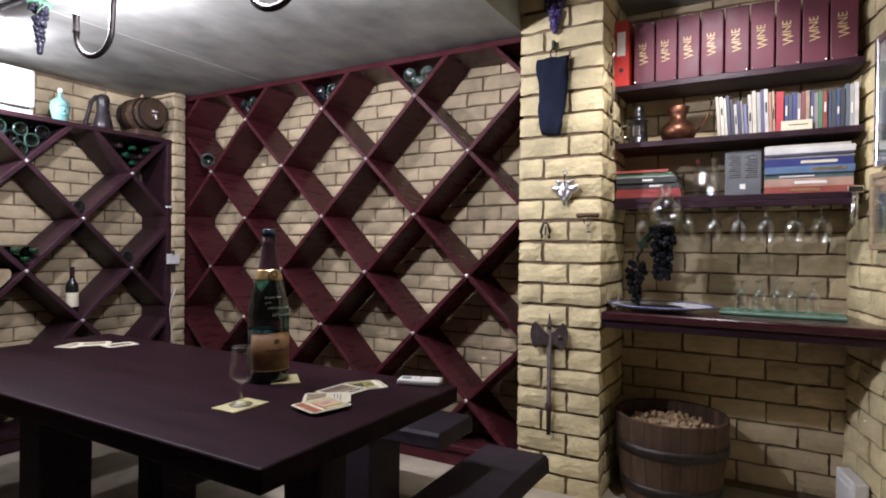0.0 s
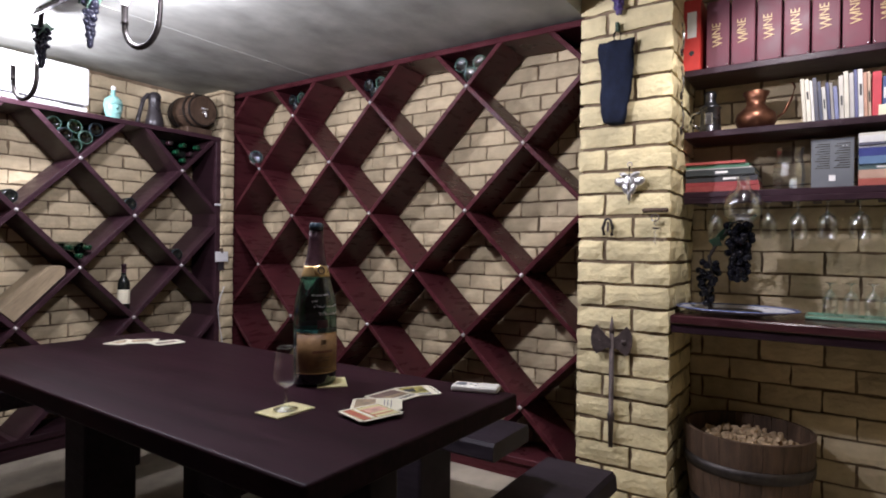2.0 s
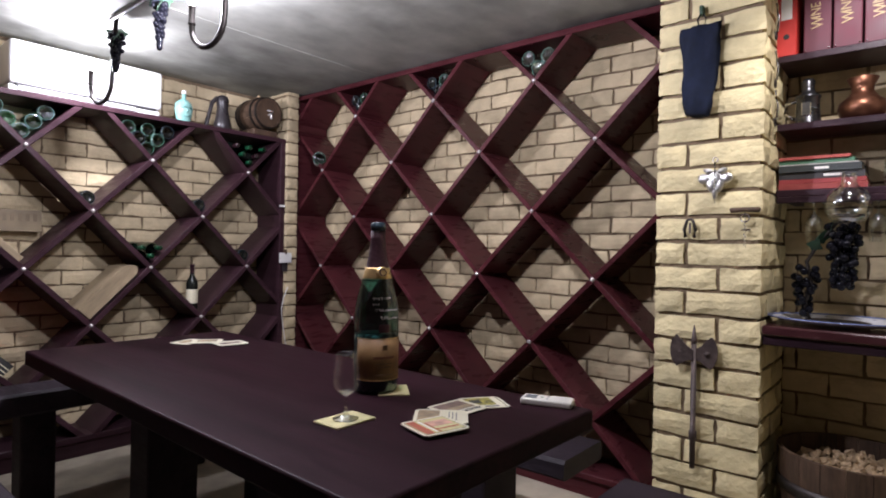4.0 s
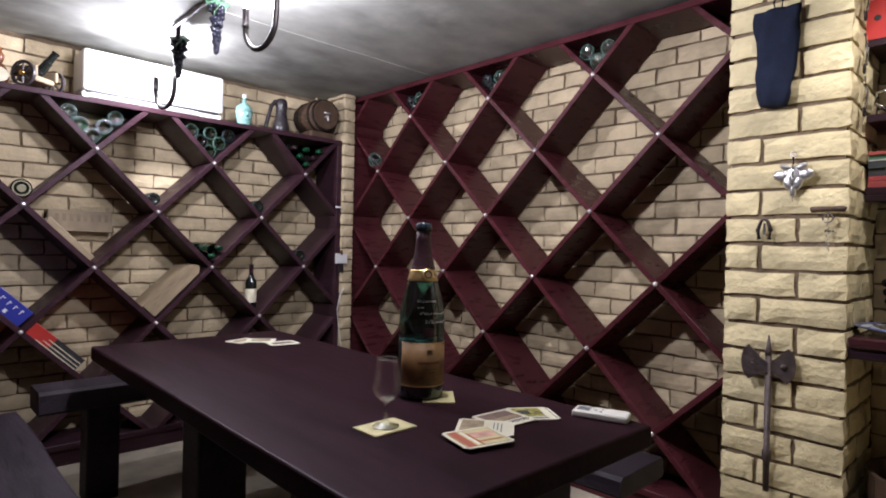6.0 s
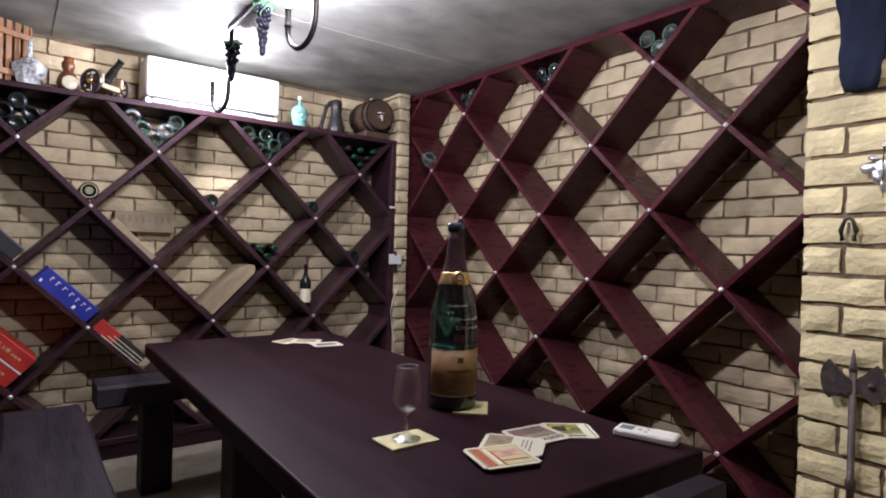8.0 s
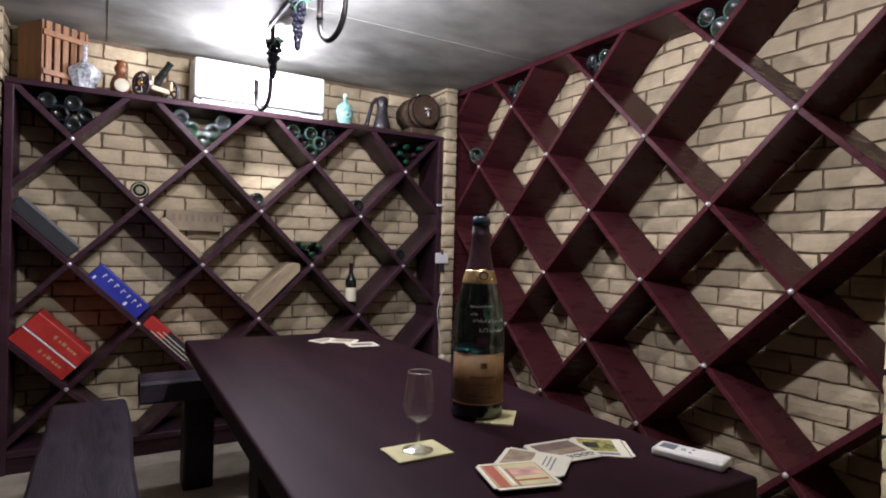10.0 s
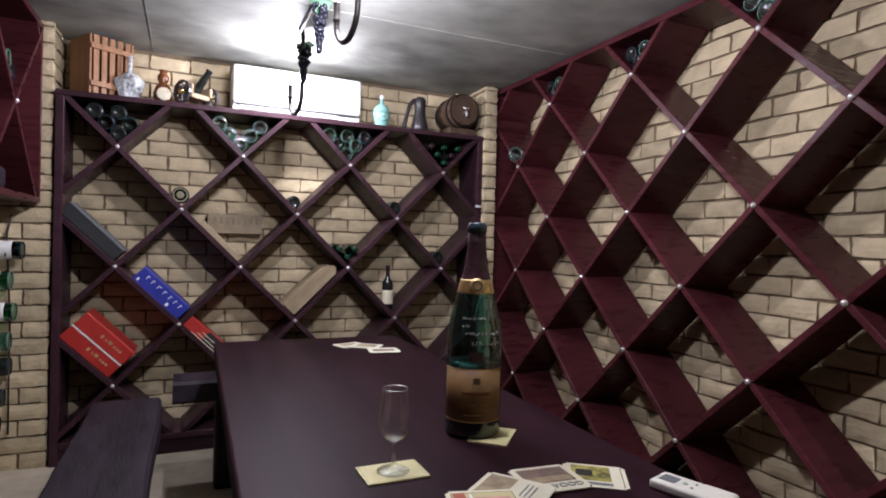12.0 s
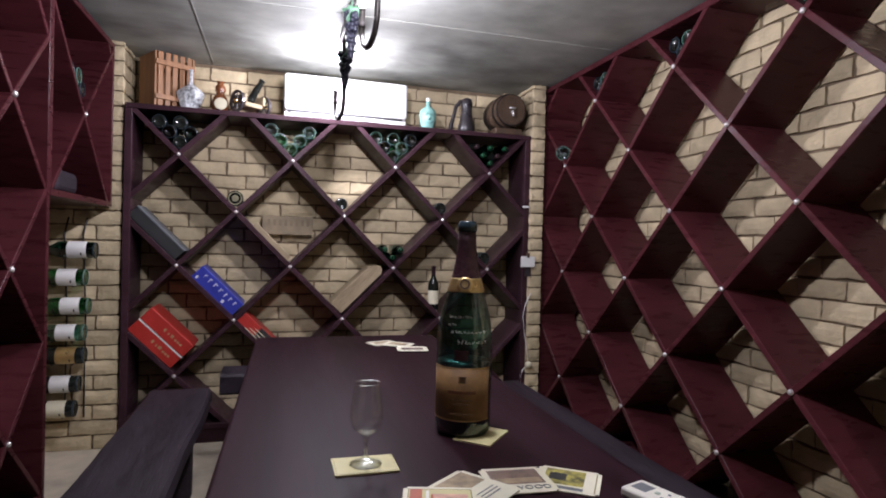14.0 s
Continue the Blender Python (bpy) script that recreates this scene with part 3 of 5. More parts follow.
# pine slightly darkened: the dim light deep in the cell is in its colour
DIM_PINE = plain("weathered_case_pine", (0.33, 0.26, 0.165), 0.7, 0, 0.2, 14)
BURNT = plain("burnt_brown", (0.23, 0.175, 0.11), 0.7)
part("case_panel", box(-0.165, 0.0, 0.16, 0.165, 0.06, 0.285, 0.003), DIM_PINE, case)
for i in range(8):
    part("burnt_mark", box(-0.13 + i * 0.036, -0.002, 0.22, -0.13 + i * 0.036 + 0.018, 0.001, 0.262), BURNT, case)
paddle = tagged(new("wooden_case"), "long pine bottle case with rounded end", "wooden box")
paddle.matrix_basis = pose(1.566, 3.885, 0.748, 0, -45.2, 0)
part("case_body", slab([(0.035, 0.018), (0.40, 0.018), (0.425, 0.04), (0.43, 0.06), (0.41, 0.082), (0.38, 0.098), (0.035, 0.104)], 0.22), PINE, paddle)
part("case_lid", slab([(0.033, 0.1045), (0.375, 0.0985), (0.38, 0.104), (0.033, 0.112)], 0.222), PINE, paddle)

# ---- things on top of the back rack ----
SH = 2.03
ac = thing("air_conditioner", 1.593, 4.05, SH + 0.002, "white split air-conditioner unit above the rack", "air conditioner")
part("base_tray", box(-0.40, -0.075, 0.0, 0.40, 0.148, 0.05, 0.008, 2), PLASTIC, ac)
part("housing", box(-0.402, -0.10, 0.054, 0.402, 0.148, 0.29, 0.018, 3), PLASTIC, ac)
part("outlet_slot", box(-0.37, -0.088, 0.046, 0.37, -0.06, 0.058), DARKPLASTIC, ac)
part("outlet_flap", box(-0.36, -0.084, 0.022, 0.25, -0.073, 0.046, 0.003), PLASTIC, ac)
for i in range(22):
    part("grille_rib", box(-0.36, -0.1022, 0.085 + i * 0.0085, 0.36, -0.0985, 0.0885 + i * 0.0085), PLASTIC, ac)

crate = thing("wooden_crate", 0.49, 4.06, SH, "small orange slatted wooden crate on end", "crate", rz=33)
part("end_board", box(-0.12, -0.11, 0, -0.108, 0.11, 0.33, 0.002), ORANGEWOOD, crate)
part("end_board", box(0.108, -0.11, 0, 0.12, 0.11, 0.33, 0.002), ORANGEWOOD, crate)
part("back_board", box(-0.107, 0.095, 0.01, 0.107, 0.107, 0.33, 0.002), ORANGEWOOD, crate)
for i in range(5):
    part("slat", box(-0.10 + i * 0.043, -0.112, 0.0, -0.10 + i * 0.043 + 0.03, -0.102, 0.33, 0.002), ORANGEWOOD, crate)
for z in (0.045, 0.25):
    part("batten", box(-0.118, -0.124, z, 0.118, -0.1125, z + 0.03, 0.002), ORANGEWOOD, crate)

flask = thing("decanter_bottle", 0.64, 3.97, SH, "frosted white round flask with long neck", "decanter")
part("flask_body", moved(lathe([(0, 0), (0.046, 0), (0.052, 0.005), (0.083, 0.092), (0.084, 0.104), (0.078, 0.114), (0.028, 0.150), (0.014, 0.163), (0.011, 0.185), (0.011, 0.240), (0.014, 0.243), (0.014, 0.251), (0, 0.251)], 8), Matrix.Diagonal((1, 0.55, 1, 1)) @ pose(0, 0, 0, 0, 0, 22.5)), plain("patterned_glass", (0.60, 0.62, 0.62), 0.2, 0, 0.5, 60, 0.5, 60), flask)
clay = thing("clay_jug", 0.81, 3.97, SH, "small brown glazed gourd jug", "jug")
part("gourd_body", lathe([(0, 0), (0.034, 0), (0.050, 0.03), (0.052, 0.06), (0.040, 0.095), (0.022, 0.115), (0.030, 0.135), (0.032, 0.155), (0.022, 0.172), (0.018, 0.178), (0.026, 0.192), (0, 0.19)], 22), BROWNCERAMIC, clay, smooth=True)
part("pale_patch", moved(lathe([(0, 0.004), (0.030, 0.002), (0.038, 0), (0, -0.004)], 18), pose(0.008, -0.050, 0.048, 86)), PAPER, clay, "cream unglazed patch")

cannon = thing("toy_cannon", 0.985, 3.96, SH, "toy cannon with dark wheels and pale carriage", "toy cannon", rz=38)
for x in (-0.075, 0.085):
    w = part("wheel", moved(lathe([(0.045, -0.006), (0.056, -0.006), (0.056, 0.006), (0.045, 0.006), (0.045, -0.006)], 22), pose(x, 0, 0.057, 0, 90, 0)), GREYCERAMIC, cannon)
    for k in range(8):
        a = k * math.pi / 4
        part("spoke", tube([(0.008 * math.cos(a), 0.008 * math.sin(a), 0), (0.047 * math.cos(a), 0.047 * math.sin(a), 0)], 0.004, 6), GREYCERAMIC, w, at=pose(x, 0, 0.057, 0, 90, 0))
    part("hub", moved(lathe([(0, -0.012), (0.011, -0.012), (0.011, 0.012), (0, 0.012)], 10), pose(x, 0, 0.057, 0, 90, 0)), BRASS, cannon)
part("axle", tube([(-0.075, 0, 0.057), (0.085, 0, 0.057)], 0.006, 8), IRON, cannon)
part("carriage", box(-0.05, -0.035, 0.035, 0.055, 0.06, 0.058, 0.004), PINE, cannon)
for x in (-0.052, 0.056):
    part("cheek", box(x - 0.008, -0.045, 0.05, x + 0.008, 0.06, 0.098, 0.006, 2), PINE, cannon)
part("gun_barrel", moved(lathe([(0, -0.01), (0.012, -0.008), (0.016, 0), (0.034, 0.006), (0.036, 0.03), (0.031, 0.034), (0.028, 0.08), (0.030, 0.082), (0.030, 0.09), (0.025, 0.094), (0.022, 0.135), (0.026, 0.14), (0.026, 0.15), (0.014, 0.152), (0.013, 0.13), (0, 0.128)], 18), pose(0.0, 0.01, 0.062, 32, 14, 0) @ Matrix.Diagonal((0.62, 0.62, 0.92, 1.0))), DARKGLASS, cannon, smooth=False)
part("trail", box(0.03, 0.03, 0.0, 0.06, 0.15, 0.03, 0.004), BARRELWOOD, cannon)

cannon.scale = (1.22, 1.22, 1.22)
statue = thing("ceramic_head_bottle", 2.145, 3.97, SH, "turquoise ceramic bottle shaped as a carved mask", "bottle")
bm = lathe([(0, 0), (0.036, 0), (0.042, 0.01), (0.052, 0.06), (0.058, 0.10), (0.050, 0.135), (0.026, 0.155), (0.014, 0.162), (0.013, 0.195), (0, 0.195)], 28)
for v in bm.verts:
    f = 1 + 0.10 * noise.noise(v.co * 42)
    v.co.x *= f
    v.co.y *= f * 0.85
ob = part("mask_bottle_body", bm, TURQUOISE, statue, smooth=True)
part("stopper", lathe([(0.013, 0.195), (0.015, 0.197), (0.014, 0.218), (0, 0.22)], 14), WHITEPAPER, statue, smooth=True)
part("brow", tube([(-0.035, -0.042, 0.095), (-0.015, -0.052, 0.108), (0, -0.05, 0.095), (0.015, -0.052, 0.108), (0.035, -0.042, 0.095)], 0.005, 8), TURQUOISE, statue, smooth=True)
part("nose", tube([(0, -0.048, 0.098), (0, -0.056, 0.075), (0, -0.05, 0.066)], [0.004, 0.008, 0.006], 8), TURQUOISE, statue, smooth=True)
part("mouth", tube([(-0.022, -0.043, 0.05), (0, -0.05, 0.044), (0.022, -0.043, 0.05)], 0.004, 8), TURQUOISE, statue, smooth=True)

jug = thing("ceramic_jug", 2.43, 3.99, SH, "dark grey glazed jug with a tall handle", "jug")
part("jug_body", lathe([(0, 0), (0.052, 0), (0.060, 0.014), (0.058, 0.05), (0.046, 0.10), (0.038, 0.15), (0.041, 0.195), (0.043, 0.218), (0.034, 0.240), (0.016, 0.250), (0, 0.251)], 22), GREYCERAMIC, jug, smooth=True)
part("handle", tube([(-0.012, 0, 0.228), (-0.048, 0, 0.222), (-0.078, 0, 0.185), (-0.094, 0, 0.12), (-0.112, 0, 0.05), (-0.118, 0, 0.004)], [0.014, 0.015, 0.014, 0.013, 0.015, 0.018], 10), GREYCERAMIC, jug, smooth=True)

keg = thing("wine_keg", 2.715, 3.99, SH, "small old oak keg with a tap on a cradle", "keg")
part("cradle", box(-0.10, -0.10, 0.0, 0.10, 0.12, 0.045, 0.006), BARRELWOOD, keg)
KR = 0.122
staves = 16
for k in range(staves):
    a0, a1 = 2 * math.pi * k / staves, 2 * math.pi * (k + 0.97) / staves
    sb = bmesh.new()
    rows = []
    for i in range(7):
        yy = -0.14 + 0.28 * i / 6
        rr = KR * (0.84 + 0.16 * (1 - (yy / 0.14) ** 2))
        rows.append([sb.verts.new((q * math.cos(a), yy, q * math.sin(a))) for q, a in ((rr, a0), (rr, (a0 + a1) / 2), (rr, a1), (rr - 0.012, a1), (rr - 0.012, a0))])
    for r, s in zip(rows, rows[1:]):
        for q in range(5):
            sb.faces.new((r[q], r[(q + 1) % 5], s[(q + 1) % 5], s[q]))
    sb.faces.new(rows[0])
    sb.faces.new(rows[-1])
    part("stave", sb, BARRELWOOD, keg, at=pose(0, 0, 0.165))
for yy, rr in ((-0.128, 0.108), (-0.075, 0.119), (0.075, 0.119), (0.128, 0.108)):
    part("hoop", moved(lathe([(rr - 0.002, -0.010), (rr + 0.003, -0.010), (rr + 0.003, 0.010), (rr - 0.002, 0.010)], 28), pose(0, yy, 0.165, 90)), IRON, keg)
part("keg_head", moved(lathe([(0, 0), (0.098, 0), (0.098, 0.01), (0, 0.01)], 26), pose(0, -0.122, 0.165, 90)), BARRELWOOD, keg)
part("tap", tube([(0, -0.125, 0.15), (0, -0.165, 0.15), (0, -0.17, 0.115)], 0.009, 8), KNOB, keg, "steel tap", True)
part("tap_key", tube([(-0.024, -0.155, 0.175), (0.024, -0.155, 0.175)], 0.007, 8), KNOB, keg, smooth=True)
part("bung", lathe([(0, 0.285), (0.012, 0.285), (0.010, 0.31), (0, 0.31)], 10), CORK, keg)


# ---- hanging lamp over the table ----
def grapes(name, x, y, z, length, width, material, label, count, seed, leaf_at_top=True, r=0.011):
    g = thing(name, x, y, z, label, "artificial grapes")
    rnd = random.Random(seed)
    berry = mesh_of("berry", ball(0, 0, 0, r, None, 2), material, True)
    for i in range(count):
        f = i / count
        rad = width * (1 - f) ** 0.7 * math.sqrt(rnd.random())
        a = rnd.random() * 6.283
        again("berry", berry, g, pose(rad * math.cos(a), rad * math.sin(a), -0.03 - length * f + rnd.uniform(-0.006, 0.006)) @ Matrix.Scale(rnd.uniform(0.85, 1.12), 4))
    part("stalk", tube([(0, 0, 0.03), (0, 0, -length * 0.9)], 0.003, 6), LEAF, g)
    if leaf_at_top:
        for k in range(3):
            lb = bmesh.new()
            pts = []
            for i in range(10):
                a = i * 2 * math.pi / 10
                q = (0.042 if i % 2 == 0 else 0.027)
                pts.append(lb.verts.new((q * math.cos(a), q * math.sin(a), 0.006 * math.cos(2 * a))))
            c = lb.verts.new((0, 0, 0.008))
            for i in range(10):
                lb.faces.new((c, pts[i], pts[(i + 1) % 10]))
            geo = bmesh.ops.extrude_face_region(lb, geom=lb.faces[:])
            bmesh.ops.translate(lb, vec=(0, 0, -0.0015), verts=[v for v in geo["geom"] if isinstance(v, bmesh.types.BMVert)])
            part("leaf", lb, LEAF, g, at=pose(0.02 * math.cos(k * 2.1), 0.02 * math.sin(k * 2.1), -0.015 - 0.02 * k, 60, 20 * k, 120 * k))
    return g


def bunch_arm(lamp, y, drop=0.0):
    """A J-shaped iron arm with a candle socket, rising from the rail, its socket on the far side."""
    low = drop - 0.335
    bow = [(0.03 * (1 - math.cos(q)) / 2, y - 0.103 + 0.103 * math.cos(q), low + 0.105 - 0.105 * math.sin(q)) for q in (math.pi * k / 12 for k in range(13))]
    stem = [(0.03, y - 0.212, low + 0.19), (0.028, y - 0.235, low + 0.27), (0.015, y - 0.29, -0.008), (0.0, y - 0.34, 0.02)]
    a = part("arm", tube([(0.0, y, low + 0.118), (0.0, y, low + 0.112)] + bow + stem, 0.0118, 12), IRON, lamp, smooth=True)
    part("socket", lathe([(0, -0.225), (0.016, -0.225), (0.013, -0.215), (0.013, -0.155), (0.015, -0.15), (0.011, -0.145), (0, -0.145)], 14), IRON, a, at=pose(0, y, drop), smooth=True)
    part("lamp_bulb", lathe([(0, -0.145), (0.010, -0.143), (0.016, -0.12), (0.018, -0.105), (0.013, -0.085), (0, -0.075)], 14), BULB, a, "lit bulb", True, at=pose(0, y, drop)).visible_shadow = False


lamp = thing("chandelier", 1.487, 0, 2.37, "black iron ceiling lamp with curved arms", "chandelier")
part("ceiling_rail", tube([(0, 1.05, 0.003), (0, 3.40, 0.003)], 0.012, 8), IRON, lamp)
for y, drop in ((3.665, -0.062), (2.545, 0.0), (1.52, 0.0)):
    bunch_arm(lamp, y, drop)
grapes("grape_bunch", 1.475, 2.815, 2.34, 0.21, 0.030, GRAPE_DARK, "dark artificial grape bunch hanging from the lamp", 85, 3, True, 0.012)
grapes("grape_bunch", 1.513, 3.40, 2.335, 0.185, 0.042, GRAPE_DARK, "dark artificial grape bunch with green leaves", 85, 4, True, 0.012)
# this first ring is added, out of view, to go with the fill spot
downlight = thing("downlight", 1.72, 0.30, HIGH, "unseen ceiling ring added for the bar fill light", "lamp")
part("bezel", lathe([(0.03, -0.006), (0.05, -0.006), (0.052, 0), (0.03, 0)], 20), PLASTIC, downlight)
downlight = thing("downlight", 2.56, 0.28, HIGH, "small round ceiling downlight over the counter", "lamp")
part("bezel", lathe([(0.03, -0.006), (0.05, -0.006), (0.052, 0), (0.03, 0)], 20), PLASTIC, downlight)
# ---- things on the table ----
OFFWHITE = plain("offwhite_card", (0.70, 0.665, 0.51), 0.6, 0, 0.06, 30)
SEPIA = plain("sepia_print", (0.36, 0.27, 0.16), 0.6, 0, 0.35, 40)
DUSK = plain("brown_print", (0.20, 0.13, 0.10), 0.6, 0, 0.4, 45)
FRUIT = plain("yellow_green_print", (0.38, 0.34, 0.07), 0.6, 0, 0.6, 60)
UMBER = plain("umber_print", (0.20, 0.115, 0.055), 0.6, 0, 0.3, 60)
SEPIARED = plain("faded_red_print", (0.22, 0.085, 0.045), 0.6, 0, 0.3, 60)
RUST = plain("rust_print", (0.40, 0.09, 0.04), 0.6, 0, 0.15, 40)
OLIVE = plain("olive_line", (0.20, 0.17, 0.05), 0.6, 0, 0.15, 40)
PINKISH = plain("pinkish_print", (0.72, 0.40, 0.30), 0.6, 0, 0.3, 40)
big = thing("champagne_bottle", 1.648, 1.575, TOP + 0.004, "very large green champagne bottle, signed in white", "bottle")
outer = [(0.05, 0.006), (0.066, 0), (0.0715, 0.010), (0.0725, 0.10), (0.0725, 0.225), (0.0715, 0.250), (0.0690, 0.280), (0.0640, 0.306), (0.0575, 0.329), (0.0525, 0.350), (0.0465, 0.372), (0.0400, 0.397), (0.0345, 0.416), (0.0300, 0.436), (0.0262, 0.462), (0.0238, 0.492), (0.0226, 0.524), (0.0250, 0.526), (0.0250, 0.540), (0.0225, 0.544), (0.0215, 0.549), (0.0180, 0.5495)]
part("glass_body", lathe([(0, 0.02)] + outer + [(0, 0.549)], 40), MAGNUM, big, smooth=True)
part("dregs", lathe([(0, 0.021), (0.049, 0.0065), (0.0650, 0.001), (0.0700, 0.011), (0.0712, 0.10), (0.0712, 0.185), (0, 0.185)], 36), plain("dark_wine", (0.012, 0.012, 0.018), 0.3), big, smooth=True)
part("neck_foil", lathe([(0.0398, 0.400), (0.0354, 0.416), (0.0310, 0.436), (0.0272, 0.462), (0.0247, 0.492), (0.0236, 0.522), (0.0226, 0.5225)], 32), FOIL, big, "dark purple neck foil", True)
part("bottle_lip", lathe([(0.0228, 0.5235), (0.0256, 0.5255), (0.0257, 0.5402), (0.0231, 0.5446), (0.0221, 0.5496), (0.0170, 0.5502), (0, 0.5480)], 28), RIM_DARK, big, "dark glass lip", True)
part("neck_band", lathe([(0.0485, 0.366), (0.0488, 0.368), (0.0476, 0.3725), (0.0411, 0.3975), (0.0396, 0.402), (0.0385, 0.402)], 36), GOLD, big, "gold neck band", True)
part("neck_seal", moved(lathe([(0, 0.004), (0.016, 0.004), (0.020, 0.001), (0.022, -0.004), (0, -0.004)], 24), pose(-0.0165, -0.0408, 0.386, 74, 0, -22)), GOLD, big, "round gold seal")
part("seal_centre", moved(lathe([(0.009, 0.0045), (0.009, 0.0055), (0.013, 0.0055), (0.013, 0.0045), (0.009, 0.0045)], 20), pose(-0.0165, -0.0408, 0.386, 74, 0, -22)), BARRELWOOD, big)


def wrap(r, a0, a1, z0, z1, n=14, out=0.0):
    b = bmesh.new()
    lo = [b.verts.new(((r + out) * math.cos(radians(a0 + (a1 - a0) * i / n)), (r + out) * math.sin(radians(a0 + (a1 - a0) * i / n)), z0)) for i in range(n + 1)]
    hi = [b.verts.new((v.co.x, v.co.y, z1)) for v in lo]
    for i in range(n):
        b.faces.new((lo[i], lo[i + 1], hi[i + 1], hi[i]))
    g = bmesh.ops.extrude_face_region(b, geom=b.faces[:])
    for v in g["geom"]:
        if isinstance(v, bmesh.types.BMVert):
            v.co.x *= 1 - 0.0006 / r
            v.co.y *= 1 - 0.0006 / r
    return b


part("main_label", wrap(0.0725, -188, -48, 0.042, 0.178, 24, 0.0012), LABEL_OCHRE, big, "ochre paper label", True)
for z, a0, a1, t in ((0.112, -140, -84, 0.008), (0.095, -132, -90, 0.003), (0.085, -128, -94, 0.003), (0.140, -118, -104, 0.016), (0.060, -134, -88, 0.003)):
    part("label_print", wrap(0.0725, a0, a1, z, z + t, 10, 0.0022), SEPIARED if t == 0.008 else UMBER, big)
part("label_border", wrap(0.0725, -188, -48, 0.1745, 0.1775, 24, 0.002), GOLD, big)
part("label_border", wrap(0.0725, -188, -48, 0.043, 0.0455, 24, 0.002), GOLD, big)
rnd = random.Random(8)
for z, a0, n, hgt in ((0.305, -150, 9, 0.008), (0.268, -145, 12, 0.010), (0.243, -128, 9, 0.012), (0.285, -150, 3, 0.007)):
    b = bmesh.new()
    a = a0
    for i in range(n):
        a += rnd.uniform(4, 9)
        r = 0.0727 if z < 0.26 else (0.0710 if z < 0.275 else (0.0692 if z < 0.29 else 0.0652))
        pts = []
        for k in range(4):
            q = radians(a + k * 1.5)
            pts.append((r * math.cos(q), r * math.sin(q), z + rnd.uniform(-0.5, 0.5) * hgt))
        tube(pts, 0.0007, 5, b)
    part("ink_writing", b, WHITEPAPER, big, "white pen writing")
part("neck_emblem", wrap(0.0725, -128, -100, 0.196, 0.222, 8, 0.001), FOIL, big)

gl = thing("wine_glass", 1.365, 1.394, TOP + 0.0045, "small clear empty tasting glass", "glass")
part("glass_foot", lathe([(0, 0.0), (0.034, 0.0), (0.0358, 0.0014), (0.034, 0.0026), (0.019, 0.006), (0.008, 0.012), (0.0046, 0.022), (0.0040, 0.045), (0.0046, 0.058), (0.0072, 0.0640), (0, 0.0668)], 32), THICKCLEAR, gl, "thick glass stem and foot", True)
part("glass_bowl", lathe([(0, 0.0655), (0.0075, 0.0658), (0.016, 0.0692), (0.026, 0.0765), (0.0335, 0.0875), (0.0365, 0.100), (0.0366, 0.110), (0.0345, 0.130), (0.0305, 0.154), (0.0268, 0.178)], 48), TASTING, gl, smooth=True)
part("glass_rim", lathe([(0.0259, 0.1785), (0.0267, 0.1795), (0.0275, 0.1785), (0.0267, 0.1775), (0.0259, 0.1785)], 36), THICKCLEAR, gl, smooth=True)


def card(name, x, y, z, rz, w, d, label, paint=(), t=0.0025, group="coasters on the table", mat=None):
    """A printed card lying flat; paint holds (x, y, half width, half depth, material) patches in the card's own plane."""
    c = thing(name, x, y, z, label, "coaster", group, rz=rz)
    b = box(-w / 2, -d / 2, 0, w / 2, d / 2, t)
    bmesh.ops.bevel(b, geom=[e for e in b.edges if abs(e.verts[0].co.z - e.verts[1].co.z) > t / 2], offset=0.0015 if t > 0.003 else 0.008, segments=3, affect="EDGES")
    part("card_sheet", b, mat or COASTER, c)
    for i, (px, py, hw, hd, m) in enumerate(paint):
        part("printed_patch", box(px - hw, py - hd, t - 0.0004, px + hw, py + hd, t + 0.0003 + 0.00015 * i), m, c)
    return c


card("coaster", 1.363, 1.394, TOP, 0, 0.138, 0.098, "plain cream coaster under the tasting glass", [(0, 0, 0.065, 0.0455, OLIVE), (0, 0, 0.0642, 0.0447, COASTER), (-0.03, 0.0, 0.004, 0.006, OLIVE)], 0.004)
card("coaster", 1.685, 1.530, TOP, 48, 0.135, 0.10, "cream coaster under the big bottle", [], 0.0035)
card("coaster", 1.767, 1.223, TOP, -35, 0.135, 0.122, "cream coaster printed with fruit", [(-0.008, 0.012, 0.042, 0.040, FRUIT), (-0.022, 0.012, 0.018, 0.018, BLACK), (0.0, -0.043, 0.035, 0.006, CARTON), (0.058, 0.0, 0.0012, 0.052, OLIVE)], mat=OFFWHITE)
c3 = card("coaster", 1.660, 1.240, TOP + 0.0032, -5, 0.14, 0.125, "cream coaster with a brown picture", [(0.0, 0.015, 0.055, 0.036, DUSK), (0.0, -0.004, 0.05, 0.012, SEPIA)], mat=OFFWHITE)
letters("lettering", "WOOD", 0.024, CARTON, c3, pose(0.018, -0.040, 0.0031, 0, 0, 0))
card("coaster", 1.552, 1.212, TOP + 0.0064, -52, 0.15, 0.125, "cream coaster with a sepia picture", [(-0.035, 0.0, 0.03, 0.052, SEPIA), (0.022, 0.0, 0.0015, 0.04, CARTON), (0.032, 0.01, 0.0015, 0.03, CARTON), (0.042, 0.0, 0.0015, 0.035, CARTON)], mat=OFFWHITE)
